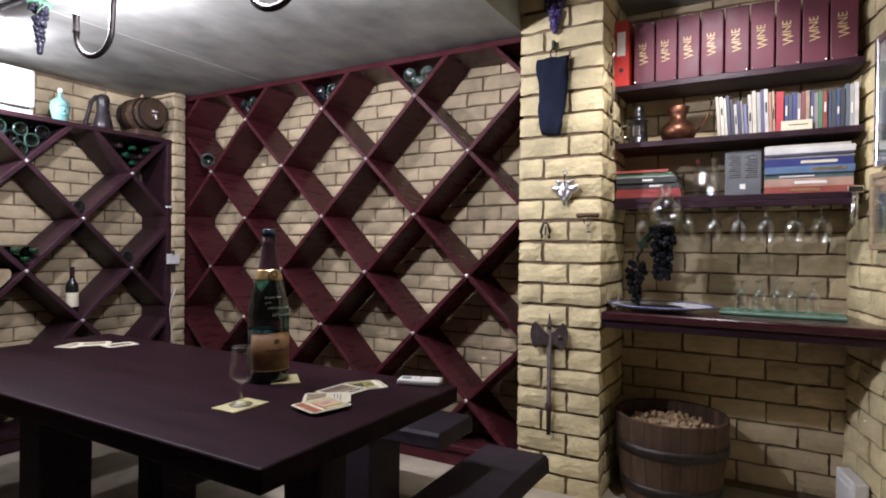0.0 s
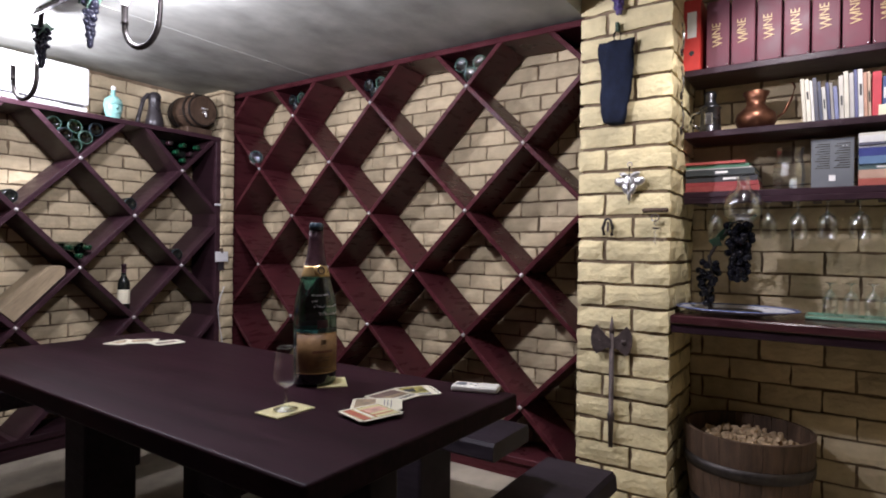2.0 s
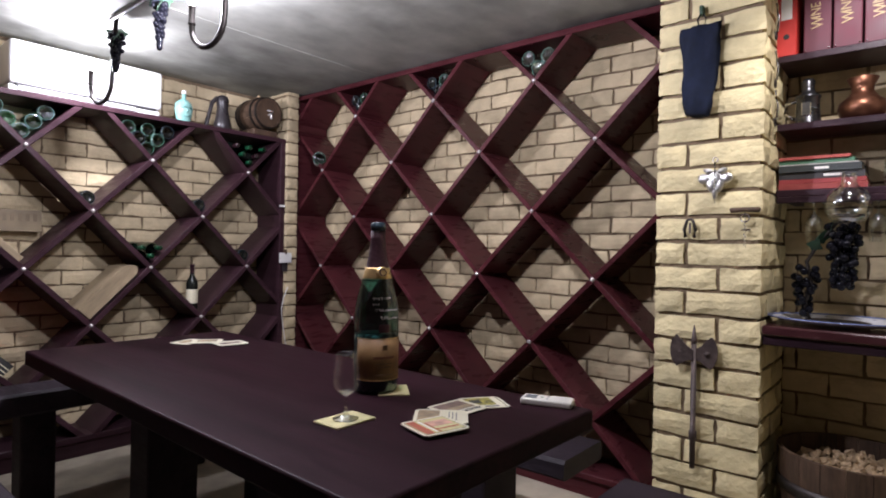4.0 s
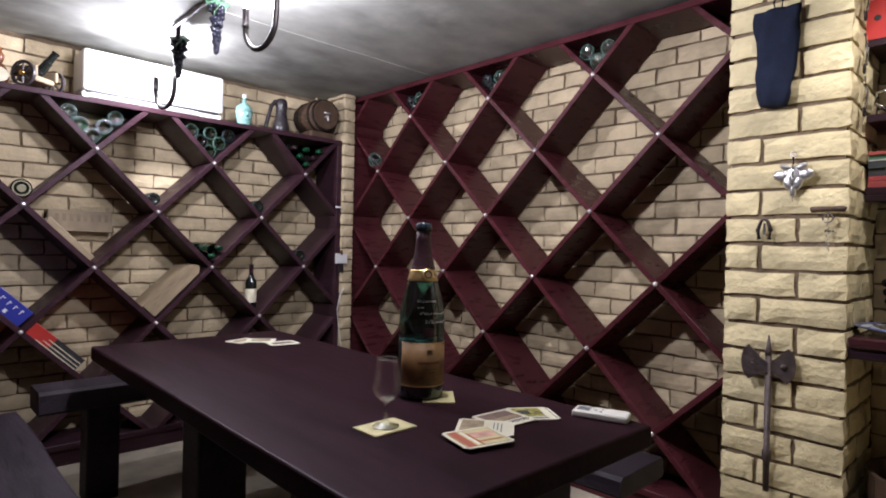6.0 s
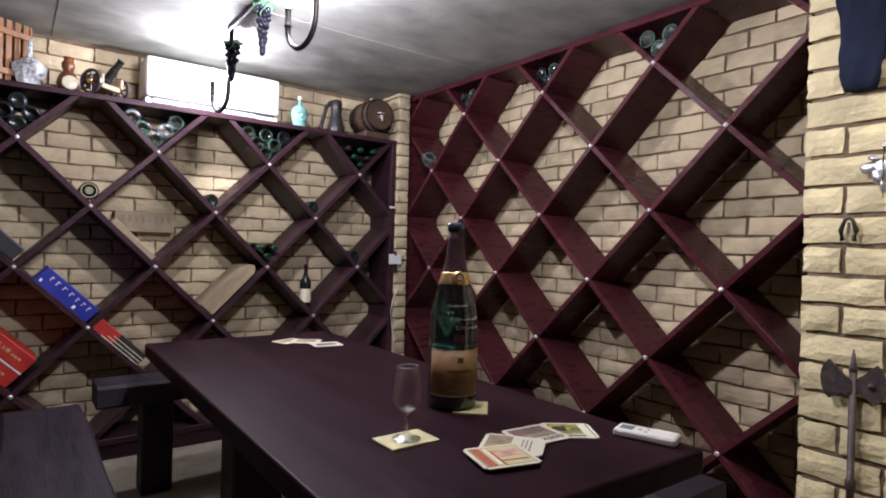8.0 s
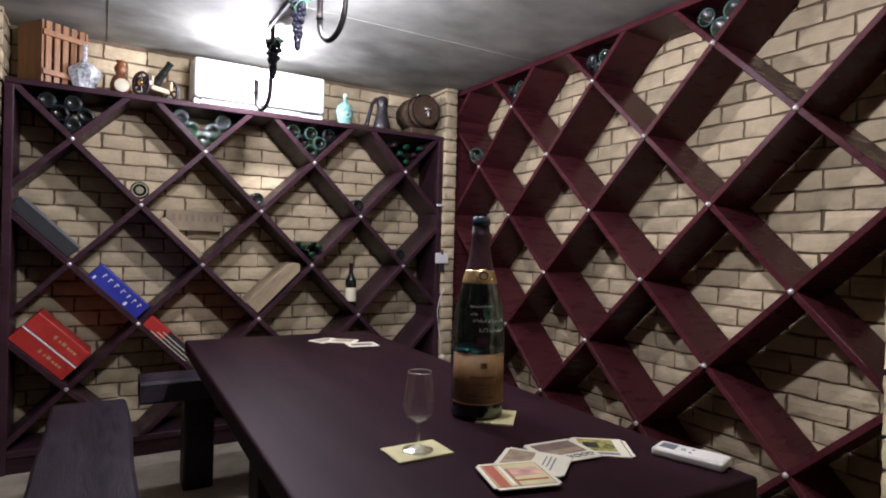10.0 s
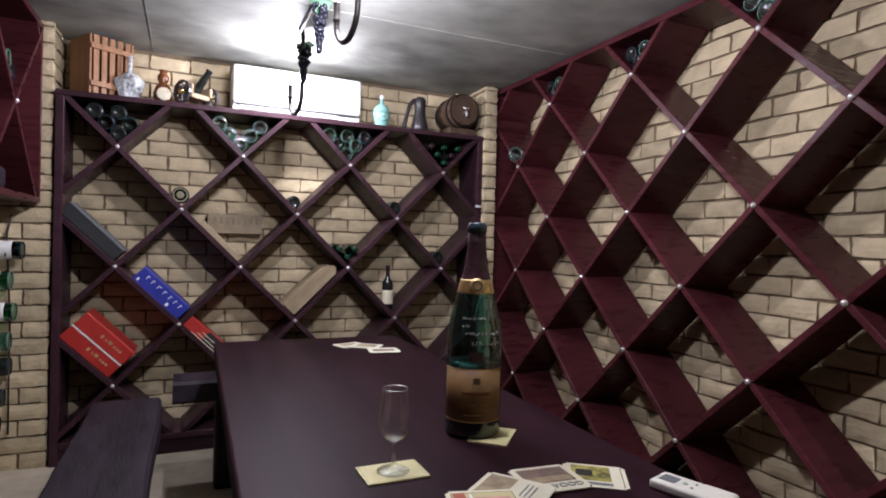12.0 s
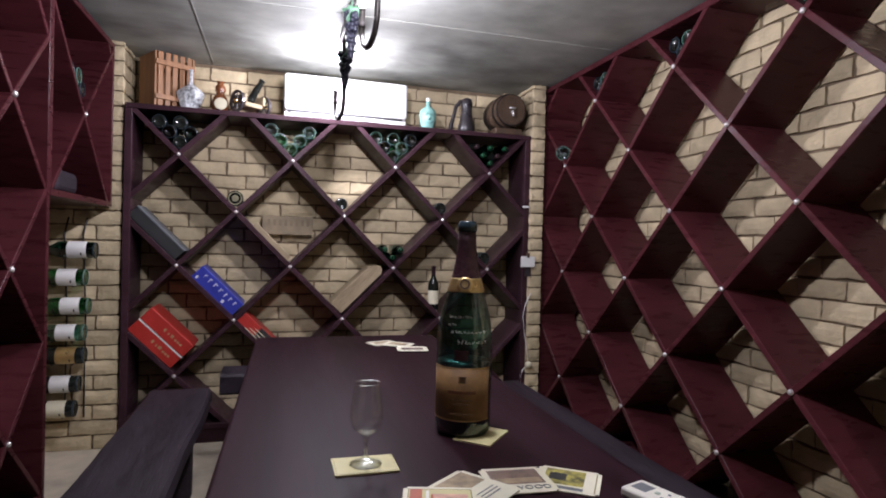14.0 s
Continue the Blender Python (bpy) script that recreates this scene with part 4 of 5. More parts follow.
card("coaster", 1.470, 1.164, TOP + 0.0096, -15, 0.142, 0.128, "cream coaster with red and pink printing", [(0, 0, 0.062, 0.055, OLIVE), (0, 0, 0.060, 0.053, COASTER), (-0.046, 0, 0.012, 0.053, RUST), (0.018, 0.012, 0.035, 0.020, PINKISH), (-0.024, 0, 0.003, 0.046, WHITEPAPER), (-0.015, -0.012, 0.0022, 0.04, RUST), (0.018, -0.03, 0.036, 0.003, RUST)], mat=OFFWHITE)
card("coaster", 1.675, 2.90, TOP, 20, 0.14, 0.11, "cream coaster at the table's far end", [(0, 0.01, 0.045, 0.025, SEPIA)], mat=OFFWHITE)
card("coaster", 1.735, 2.84, TOP + 0.003, -35, 0.14, 0.11, "cream coaster at the table's far end", [(0, 0.01, 0.045, 0.03, SEPIA)], mat=OFFWHITE)
card("coaster", 1.775, 2.70, TOP + 0.006, -8, 0.14, 0.11, "cream coaster at the table's far end", [(0, 0.0, 0.048, 0.022, DUSK)], mat=OFFWHITE)

CREAMPLASTIC = plain("cream_plastic", (0.72, 0.69, 0.60), 0.45, 0, 0.03)
rem = thing("remote_control", 1.892, 1.072, TOP, "white air-conditioner remote control", "remote control", rz=-72)
part("case", box(-0.078, -0.034, 0, 0.078, 0.034, 0.020, 0.006, 3), CREAMPLASTIC, rem)
part("screen", box(-0.066, -0.017, 0.0193, -0.032, 0.017, 0.0206), CARTON, rem, "grey display")
part("sliding_cover", box(0.012, -0.030, 0.0192, 0.072, 0.030, 0.0208, 0.0007), CREAMPLASTIC, rem)
part("power_button", moved(lathe([(0, 0.0215), (0.005, 0.0215), (0.006, 0.0198), (0, 0.0195)], 16), pose(-0.016, 0, 0)), plain("grey_green_button", (0.35, 0.42, 0.33), 0.4), rem)
for u, v in ((0.002, 0.012), (0.002, -0.012)):
    part("button", moved(lathe([(0, 0.0212), (0.003, 0.0212), (0.0036, 0.0198), (0, 0.0195)], 10), pose(u, v, 0)), CARTON, rem)

# ---- things on the pillar ----
PX = 2.955
bag = thing("bottle_bag", 2.94, 0.94, 1.83, "dark navy cloth bottle bag hanging on the pillar", "bag")
bb = bmesh.new()
rows = []
for i in range(15):
    f = i / 14
    z = 0.385 * f
    w = 0.058 + 0.026 * f - 0.012 * max(0, 0.12 - f) / 0.12
    if f > 0.93:
        w *= 0.96
    row = []
    for k in range(16):
        a = 2 * math.pi * k / 16
        bulge = 0.024 * (1 - 0.55 * f)
        fold = 0.010 * math.sin(5 * a + 7 * f) * (0.35 + 0.65 * f) + 0.012 * noise.noise(Vector((math.cos(a) * 2, math.sin(a) * 2, f * 4)))
        row.append(bb.verts.new((-(bulge + fold) * math.cos(a) if math.cos(a) > 0 else -0.010 * math.cos(a), (w + fold) * math.sin(a) + 0.012 * (1 - f), z + 0.012 * math.sin(a + 1) * (1 - f))))
    rows.append(row)
for r, s in zip(rows, rows[1:]):
    for k in range(16):
        bb.faces.new((r[k], r[(k + 1) % 16], s[(k + 1) % 16], s[k]))
bb.faces.new(rows[0])
bb.faces.new(rows[-1])
part("cloth_body", bb, NAVY, bag, smooth=True)
part("tie_loop", tube([(0, -0.012, 0.38), (-0.006, -0.018, 0.415), (0, 0, 0.44), (-0.004, 0.016, 0.415), (0, 0.012, 0.38)], 0.004, 8), GRAPE_DARK, bag, "dark cord loop", True)
part("peg", box(-0.012, -0.008, 0.43, 0.02, 0.008, 0.47, 0.003), LEAF, bag, "green peg")
g = grapes("grape_bunch", 2.935, 0.933, 2.57, 0.20, 0.052, GRAPE, "purple artificial grape bunch on the pillar", 120, 11, False, 0.0125)

leafo = thing("leaf_ornament", PX, 0.876, 1.545, "pressed silver vine leaf ornament on the pillar", "ornament")
lb = bmesh.new()
for y, z, ry, rz_, turn in ((0.042, 0.006, 0.030, 0.023, 12), (-0.042, 0.006, 0.030, 0.023, -12), (0.026, 0.038, 0.024, 0.012, 20), (-0.026, 0.038, 0.024, 0.012, -20), (0.017, -0.024, 0.018, 0.034, -18), (-0.017, -0.024, 0.018, 0.034, 18), (0, -0.05, 0.012, 0.036, 0), (0, 0.005, 0.032, 0.040, 0)):
    bmesh.ops.create_icosphere(lb, subdivisions=2, radius=1.0, matrix=pose(-0.009, y, z, turn) @ Matrix.Diagonal((0.013, ry, rz_, 1.0)))
part("leaf_plate", lb, plain("pressed_silver", (0.60, 0.59, 0.575), 0.34, 0.9, 0.2, 40, 0.3, 90), leafo, smooth=True)
part("midrib", tube([(-0.014, 0, 0.075), (-0.023, 0, 0), (-0.012, 0, -0.10)], [0.004, 0.005, 0.002], 8), STEEL, leafo, smooth=True)
part("hanging_ring", moved(lathe([(0.008, -0.002), (0.012, -0.002), (0.012, 0.002), (0.008, 0.002), (0.008, -0.002)], 14), pose(-0.008, 0, 0.085, 0, 90)), STEEL, leafo)

pl = thing("bottle_opener", PX, 0.975, 1.335, "small black folding bottle opener on a nail", "opener")
part("handle_bow", tube([(-0.008, -0.018, -0.035), (-0.010, -0.024, 0.0), (-0.010, -0.012, 0.038), (-0.010, 0, 0.045), (-0.010, 0.012, 0.038), (-0.010, 0.024, 0.0), (-0.008, 0.018, -0.035)], [0.0085, 0.0085, 0.0065, 0.006, 0.0065, 0.0085, 0.0085], 8), IRON, pl, smooth=True)
part("blade", box(-0.012, -0.005, -0.02, -0.004, 0.005, 0.03, 0.002), STEEL, pl)

cs = thing("corkscrew", PX, 0.758, 1.405, "corkscrew with a dark wooden handle", "corkscrew")
part("handle", tube([(-0.012, -0.056, 0.006), (-0.012, -0.05, 0.008), (-0.012, 0, 0.010), (-0.012, 0.05, 0.008), (-0.012, 0.056, 0.006)], [0.009, 0.012, 0.010, 0.012, 0.009], 10), BARRELWOOD, cs, "dark wooden grip", True)
part("cork_ring", moved(lathe([(0.014, -0.003), (0.019, -0.003), (0.019, 0.003), (0.014, 0.003), (0.014, -0.003)], 16), pose(-0.012, 0, -0.025, 0, 90)), STEEL, cs)
worm = [(-0.012 + 0.005 * math.cos(k * 0.8), 0.005 * math.sin(k * 0.8), -0.045 - k * 0.0026) for k in range(40)]
part("worm", tube([(-0.012, 0, 0.0)] + worm, 0.002, 6), STEEL, cs, smooth=True)
part("lever", box(-0.016, -0.022, -0.078, -0.008, 0.012, -0.070, 0.002), STEEL, cs)

axe = thing("double_axe", PX, 0.948, 0.30, "dark ornamental double-bladed battle axe", "axe")
part("shaft", tube([(-0.012, 0, 0.0), (-0.012, 0, 0.12), (-0.012, 0, 0.125), (-0.012, 0, 0.16), (-0.012, 0, 0.165), (-0.012, 0, 0.55)], [0.011, 0.013, 0.017, 0.017, 0.012, 0.012], 12), OLDIRON, axe, smooth=True)
part("spike", tube([(-0.012, 0, 0.54), (-0.012, 0, 0.56), (-0.012, 0, 0.62)], [0.013, 0.012, 0.002], 10), OLDIRON, axe, smooth=True)
for s in (1, -1):
    outline = [(0.0, 0.512), (0.028 * s, 0.530), (0.048 * s, 0.553), (0.070 * s, 0.574), (0.086 * s, 0.556), (0.094 * s, 0.532), (0.096 * s, 0.508), (0.093 * s, 0.480), (0.084 * s, 0.455), (0.068 * s, 0.436), (0.048 * s, 0.450), (0.028 * s, 0.464), (0.0, 0.470)]
    b = slab(outline, 0.012)
    part("blade", moved(b, pose(-0.018, 0, 0, 0, 0, 90) if s > 0 else pose(-0.006, 0, 0, 0, 0, 90)), OLDIRON, axe)
    part("boss", ball(-0.020, 0.055 * s, 0.50, 0.012, None, 2), OLDIRON, axe, smooth=True)

# ---- niche: files, books, glasses ----
FX = 3.235


def file_box(y0, y1, z, h, material, label, lean=0.0):
    f = thing("ring_binder", FX, (y0 + y1) / 2, z, label, "binder", "binders on the top shelf")
    w = (y1 - y0) / 2
    part("spine", box(0, -w, 0, 0.012, w, h, 0.004, 2), material, f)
    part("file_case", box(0.012, -w + 0.002, 0.0, 0.245, w - 0.002, h - 0.002, 0.003), material, f)
    for v in (-w + 0.008, w - 0.008):
        for q in (0.010, h - 0.010):
            part("rivet", moved(lathe([(0, 0.003), (0.003, 0.002), (0.004, 0), (0, 0)], 8), pose(-0.0005, v, q, 0, -90)), STEEL, f)
    return f


Z1 = 2.105
edges = [0.607, 0.499, 0.392, 0.286, 0.179, 0.069, -0.036, -0.140, -0.247, -0.357]
for a, b in zip(edges, edges[1:]):
    f = file_box(b + 0.004, a - 0.004, Z1, 0.318, BURGUNDY, "burgundy leather magazine file lettered WINE in gold")
    run = pose(-0.0012, 0, 0.160, 90, 0, -90) @ pose(0, 0, 0, 0, 0, 90)
    letters("initial", "W", 0.062, GILT, f, run @ pose(-0.036, -0.002, 0) @ Matrix.Diagonal((0.78, 1, 1, 1)), 0.0009)
    letters("lettering", "INE", 0.049, GILT, f, run @ pose(0.017, 0.005, 0) @ Matrix.Diagonal((0.92, 1.06, 1, 1)), 0.0009)
rf = thing("ring_binder", FX, 0.668, Z1, "red lever-arch binder with a white label", "binder", "binders on the top shelf")
part("spine", box(-0.006, -0.040, 0, 0.006, 0.038, 0.345, 0.003), RED, rf)
part("file_case", box(0.006, -0.040, 0, 0.245, 0.038, 0.345, 0.002), RED, rf)
part("spine_label", box(-0.0075, -0.022, 0.16, -0.0055, 0.020, 0.285), WHITEPAPER, rf, "white spine label")
part("finger_hole", moved(lathe([(0, 0.001), (0.010, 0.001), (0.012, 0.0), (0, -0.001)], 18), pose(-0.0065, -0.001, 0.085, 0, -90)), BLACK, rf)

book_colors = {}
rnd_b = random.Random(77)


def cloth(color):
    if color not in book_colors:
        book_colors[color] = plain("book_cover", tuple(0.80 * q + 0.08 * (sum(color) / 3) for q in color), 0.5, 0, 0.15, 20)
    return book_colors[color]


def book(x, y, z, w, h, d, color, label, lying=False, lean=0.0, rz=0.0, mark=None):
    """An upright book with its spine to the front (w thick), or one lying flat (w wide, h thick)."""
    b = thing("book", x, y, z, label, "book", "books on the shelves", rz=rz)
    if lean:
        b.matrix_basis = pose(x, y, z, lean, 0, rz)
    c = cloth(color)
    if lying:
        part("cover_back", box(0, -w / 2, 0, d, w / 2, 0.003), c, b)
        part("cover_front", box(0, -w / 2, h - 0.003, d, w / 2, h), c, b)
        part("spine", box(-0.002, -w / 2, 0.0, 0.003, w / 2, h, 0.001), c, b)
        part("pages", box(0.003, -w / 2 + 0.004, 0.003, d - 0.004, w / 2 - 0.004, h - 0.003), PAPER, b)
        if mark:
            t0 = -w * rnd_b.uniform(0.05, 0.42)
            part("title_bar", box(-0.0032, t0, h * 0.32, -0.001, t0 + w * rnd_b.uniform(0.15, 0.45), h * 0.68), mark, b)
    else:
        part("spine", box(-0.002, -w / 2, 0, 0.003, w / 2, h, 0.001), c, b)
        part("book_block", box(0.003, -w / 2, 0, d, w / 2, h), c, b)
        if mark:
            t0 = h * rnd_b.uniform(0.3, 0.6)
            part("title_bar", box(-0.0032, -w * 0.22, t0, -0.001, w * 0.22, t0 + h * rnd_b.uniform(0.12, 0.3)), mark, b)
    return b


Z2, Z3 = 1.805, 1.515
cols = [(0.62, 0.58, 0.45), (0.70, 0.66, 0.52), (0.75, 0.73, 0.66), (0.10, 0.10, 0.13), (0.08, 0.09, 0.14), (0.55, 0.53, 0.48), (0.09, 0.10, 0.20), (0.30, 0.28, 0.26), (0.20, 0.22, 0.38), (0.60, 0.56, 0.48), (0.66, 0.62, 0.50), (0.50, 0.48, 0.45), (0.13, 0.14, 0.28), (0.72, 0.70, 0.65), (0.55, 0.30, 0.20), (0.70, 0.52, 0.36)]
rnd = random.Random(5)
y = 0.205
for i, c in enumerate(cols):
    w = rnd.uniform(0.011, 0.018)
    h = 0.195 - 0.035 * (i / len(cols)) * (1 if i < 9 else -0.2) + rnd.uniform(-0.012, 0.012)
    if i in (5, 6, 7, 8):
        h -= 0.02
    book(3.262 + rnd.uniform(-0.006, 0.01), y - w / 2, Z2, w - 0.001, h, 0.15, c, "thin upright booklet with a pale or dark spine", lean=-4.0 if i < 9 else -2.0, mark=BLACK if sum(c) > 1.5 and i % 2 else None)
    y -= w + 0.0006
book(3.255, y - 0.016, Z2, 0.030, 0.19, 0.16, (0.62, 0.05, 0.07), "upright book with a bright red spine")
y -= 0.034
right = [(0.08, 0.13, 0.32), (0.10, 0.12, 0.16), (0.09, 0.10, 0.30), (0.30, 0.30, 0.28), (0.32, 0.10, 0.10), (0.55, 0.40, 0.28), (0.12, 0.12, 0.30), (0.40, 0.38, 0.36), (0.12, 0.30, 0.16), (0.45, 0.10, 0.07), (0.10, 0.14, 0.24), (0.10, 0.11, 0.13), (0.08, 0.12, 0.22), (0.09, 0.09, 0.11), (0.16, 0.22, 0.26), (0.50, 0.50, 0.48), (0.75, 0.74, 0.70)]
ws = (y + 0.362) / len(right)
for i, c in enumerate(right):
    h = 0.175 + rnd.uniform(-0.006, 0.008) + (0.02 if i > 13 else 0)
    book(3.262 + rnd.uniform(-0.004, 0.006), y - ws / 2, Z2, ws - 0.001, h, 0.14, c, "upright pocket book with a coloured spine", mark=WHITEPAPER if i % 3 == 0 else None)
    y -= ws
sl = thing("shelf_card", 3.25, -0.125, Z2, "cream card slip in front of the books", "card")
part("card_sheet", box(-0.003, -0.062, 0, 0.0, 0.062, 0.048), PAPER, sl)
part("print_line", box(-0.0042, -0.045, 0.026, -0.0028, 0.03, 0.029), BLACK, sl)

mug = thing("pewter_mug", 3.31, 0.592, Z2, "dark pewter tankard with a lid", "tankard")
part("mug_body", lathe([(0, 0), (0.052, 0), (0.055, 0.006), (0.050, 0.012), (0.047, 0.06), (0.045, 0.115), (0.050, 0.12), (0.050, 0.128), (0.03, 0.14), (0.024, 0.165), (0.028, 0.19), (0.02, 0.205), (0, 0.206)], 24), plain("pewter", (0.085, 0.085, 0.09), 0.3, 0.9, 0.3, 30), mug, smooth=True)
part("mug_handle", tube([(0, 0.045, 0.11), (0, 0.085, 0.105), (0, 0.09, 0.06), (0, 0.05, 0.03)], 0.007, 8), STEEL, mug, smooth=True)
part("badge", box(-0.053, -0.018, 0.035, -0.044, 0.018, 0.095, 0.003), STEEL, mug)
pot = thing("copper_jug", 3.34, 0.398, Z2, "round copper jug with a flared neck", "jug")
part("jug_body", lathe([(0, 0), (0.055, 0), (0.078, 0.02), (0.090, 0.05), (0.083, 0.08), (0.055, 0.105), (0.040, 0.125), (0.042, 0.15), (0.058, 0.182), (0.056, 0.183), (0.038, 0.15), (0, 0.14)], 28), COPPER, pot, smooth=True)
part("handle", tube([(0, -0.075, 0.045), (0, -0.115, 0.075), (0, -0.145, 0.135), (0, -0.158, 0.19), (0, -0.145, 0.212)], 0.005, 8), COPPER, pot, smooth=True)

stack3 = [((0.45, 0.07, 0.06), 0.026, 0.32), ((0.40, 0.05, 0.05), 0.020, 0.315), ((0.06, 0.06, 0.065), 0.030, 0.31), ((0.05, 0.06, 0.06), 0.030, 0.30), ((0.62, 0.60, 0.56), 0.006, 0.29), ((0.10, 0.26, 0.15), 0.018, 0.275), ((0.52, 0.09, 0.07), 0.014, 0.26)]
z = Z3
for i, (c, h, w) in enumerate(stack3):
    book(3.235 + 0.004 * (i % 3), 0.688 - w / 2, z, w, h - 0.0008, 0.22, c, "large flat art book in a stack", True, mark=WHITEPAPER if i in (2, 3) else None)
    z += h
stack4 = [((0.45, 0.10, 0.07), 0.030, 0.350, GOLD), ((0.58, 0.36, 0.26), 0.038, 0.345, WHITEPAPER), ((0.12, 0.20, 0.20), 0.022, 0.345, WHITEPAPER), ((0.12, 0.22, 0.38), 0.034, 0.350, GOLD), ((0.035, 0.05, 0.24), 0.036, 0.345, PAPER), ((0.72, 0.72, 0.70), 0.010, 0.350, None), ((0.10, 0.10, 0.14), 0.012, 0.34, None), ((0.80, 0.79, 0.76), 0.030, 0.352, None), ((0.66, 0.64, 0.55), 0.012, 0.335, None)]
z = Z3
for i, (c, h, w, mk) in enumerate(stack4):
    book(3.232 + 0.005 * (i % 3), 0.002 - w / 2, z, w, h - 0.0008, 0.23, c, "large hardback lying in a tall stack", True, mark=mk)
    z += h
bx = thing("leaflet_box", 3.27, 0.094, Z3, "dark grey carton with printed text", "box")
part("carton_body", box(0, -0.078, 0, 0.10, 0.078, 0.215, 0.002), CARTON, bx)
for col in (-0.036, 0.036):
    for i in range(11):
        part("print_line", box(-0.0012, col - 0.028, 0.085 + i * 0.0105, 0.001, col + 0.028 - 0.008 * ((i * 7) % 3), 0.088 + i * 0.0105), STEEL, bx)
part("crest", box(-0.0012, -0.012, 0.03, 0.001, 0.012, 0.055), WHITEPAPER, bx)
vase = thing("glass_jug", 3.32, 0.258, Z3, "clear cut-glass jug on the shelf", "jug")
part("glass_body", lathe([(0, 0), (0.052, 0), (0.060, 0.006), (0.066, 0.06), (0.060, 0.12), (0.054, 0.15), (0.062, 0.19)], 14), CLEAR, vase)

rail = thing("stemware_rail", 3.25, 0.16, 1.43, "dark wooden rail holding hanging wine glasses", "glass rack")
part("front_batten", box(-0.045, -0.53, 0.026, -0.02, 0.53, 0.054, 0.003), SHELFWOOD, rail)
for i in range(9):
    yy = -0.50 + i * 0.122
    part("slat", box(-0.02, yy - 0.018, 0.028, 0.20, yy + 0.018, 0.053, 0.002), SHELFWOOD, rail)


def hanging_glass(x, y, rim, r, h, label, grp):
    g = thing("wine_glass", x, y, rim, label, "glass", grp)
    part("glass_bowl", lathe([(r * 0.86, 0), (r, 0.028), (r * 1.04, 0.055), (r * 0.98, 0.078), (r * 0.74, 0.098), (r * 0.38, 0.110), (0.006, 0.116), (0.004, 0.122), (0.004, h - 0.012), (0.012, h - 0.006), (r * 0.85, h - 0.002), (r * 0.85, h), (0, h)], 24), CLEAR, g, smooth=True)
    return g


for yy, r in ((0.553, 0.033), (0.333, 0.033), (0.217, 0.038), (0.108, 0.038), (-0.006, 0.041), (-0.121, 0.043), (-0.226, 0.040)):
    hanging_glass(3.25, yy, 1.292, r, 0.168, "clear wine glass hanging upside down", "glasses under the shelf")

plate = thing("platter", 3.185, 0.455, 0.941, "oval white platter with a blue rim", "plate")
pb = lathe([(0, 0.006), (0.10, 0.004), (0.15, 0.010), (0.225, 0.026), (0.235, 0.030), (0.232, 0.033), (0.222, 0.030), (0.15, 0.015), (0.10, 0.010), (0, 0.010)], 40)
part("dish", moved(pb, Matrix.Diagonal((0.86, 1.10, 1, 1))), CHINA, plate, smooth=True)
pb = lathe([(0.214, 0.0285), (0.222, 0.0312), (0.230, 0.0340), (0.236, 0.0312), (0.234, 0.0290)], 40)
part("rim_band", moved(pb, Matrix.Diagonal((0.86, 1.10, 1, 1))), CHINABLUE, plate, "blue painted rim", True)
for k in range(22):
    a = 2 * math.pi * k / 22
    part("rim_motif", box(-0.006, -0.004, 0, 0.006, 0.004, 0.0012), CHINABLUE, plate, at=pose(0.86 * 0.19 * math.cos(a), 1.10 * 0.19 * math.sin(a), 0.0235, 0, 0, math.degrees(a)))

stand = thing("decanter_stand", 3.19, 0.54, 0.954, "dark vine-shaped decanter stand with grape clusters", "ornament")
part("base_plate", moved(lathe([(0, 0), (0.10, 0), (0.105, 0.006), (0.09, 0.010), (0, 0.010)], 24), Matrix.Translation((0.02, -0.08, 0)) @ Matrix.Diagonal((0.55, 1.1, 1, 1))), IRON, stand)
part("vine_stem", tube([(0, 0.02, 0.005), (0.0, 0.035, 0.08), (-0.01, 0.01, 0.16), (0.0, 0.03, 0.25), (-0.01, -0.02, 0.34), (-0.02, -0.075, 0.41), (-0.03, -0.11, 0.42)], [0.012, 0.010, 0.009, 0.008, 0.007, 0.006, 0.005], 10), IRON, stand, smooth=True)
part("support_ring", moved(lathe([(0.048, -0.004), (0.056, -0.004), (0.056, 0.004), (0.048, 0.004), (0.048, -0.004)], 20), pose(-0.05, -0.115, 0.44)), IRON, stand)
rnd = random.Random(21)
for name, n, bx0, by0, rad, z0, dz, size in (("upper", 110, -0.035, -0.10, 0.062, 0.40, 0.25, 0.0165), ("lower", 40, -0.005, 0.03, 0.050, 0.225, 0.20, 0.016)):
    berry = mesh_of("berry", ball(0, 0, 0, size, None, 2), GRAPE_DARK, True)
    for i in range(n):
        f = i / n
        a, q = rnd.random() * 6.283, rad * (1 - 0.5 * f) * math.sqrt(rnd.random())
        again("berry", berry, stand, pose(bx0 + q * math.cos(a), by0 + q * math.sin(a), z0 - dz * f))
lb = bmesh.new()
for k in range(3):
    tmp = bmesh.new()
    bmesh.ops.create_circle(tmp, cap_ends=True, segments=9, radius=0.034)
    for i, v in enumerate(tmp.verts):
        v.co *= 1 if i % 2 else 0.62
    g2 = bmesh.ops.extrude_face_region(tmp, geom=tmp.faces[:])
    bmesh.ops.translate(tmp, vec=(0, 0, 0.002), verts=[v for v in g2["geom"] if isinstance(v, bmesh.types.BMVert)])
    moved(tmp, pose(-0.02, 0.0 - 0.03 * k, 0.32 + 0.035 * k, 70, 30 * k, 80 + 40 * k))
    join(lb, tmp)
part("vine_leaves", lb, LEAF, stand)
dec = thing("glass_decanter", 3.14, 0.425, 1.352, "round clear glass decanter flask in the stand", "decanter")
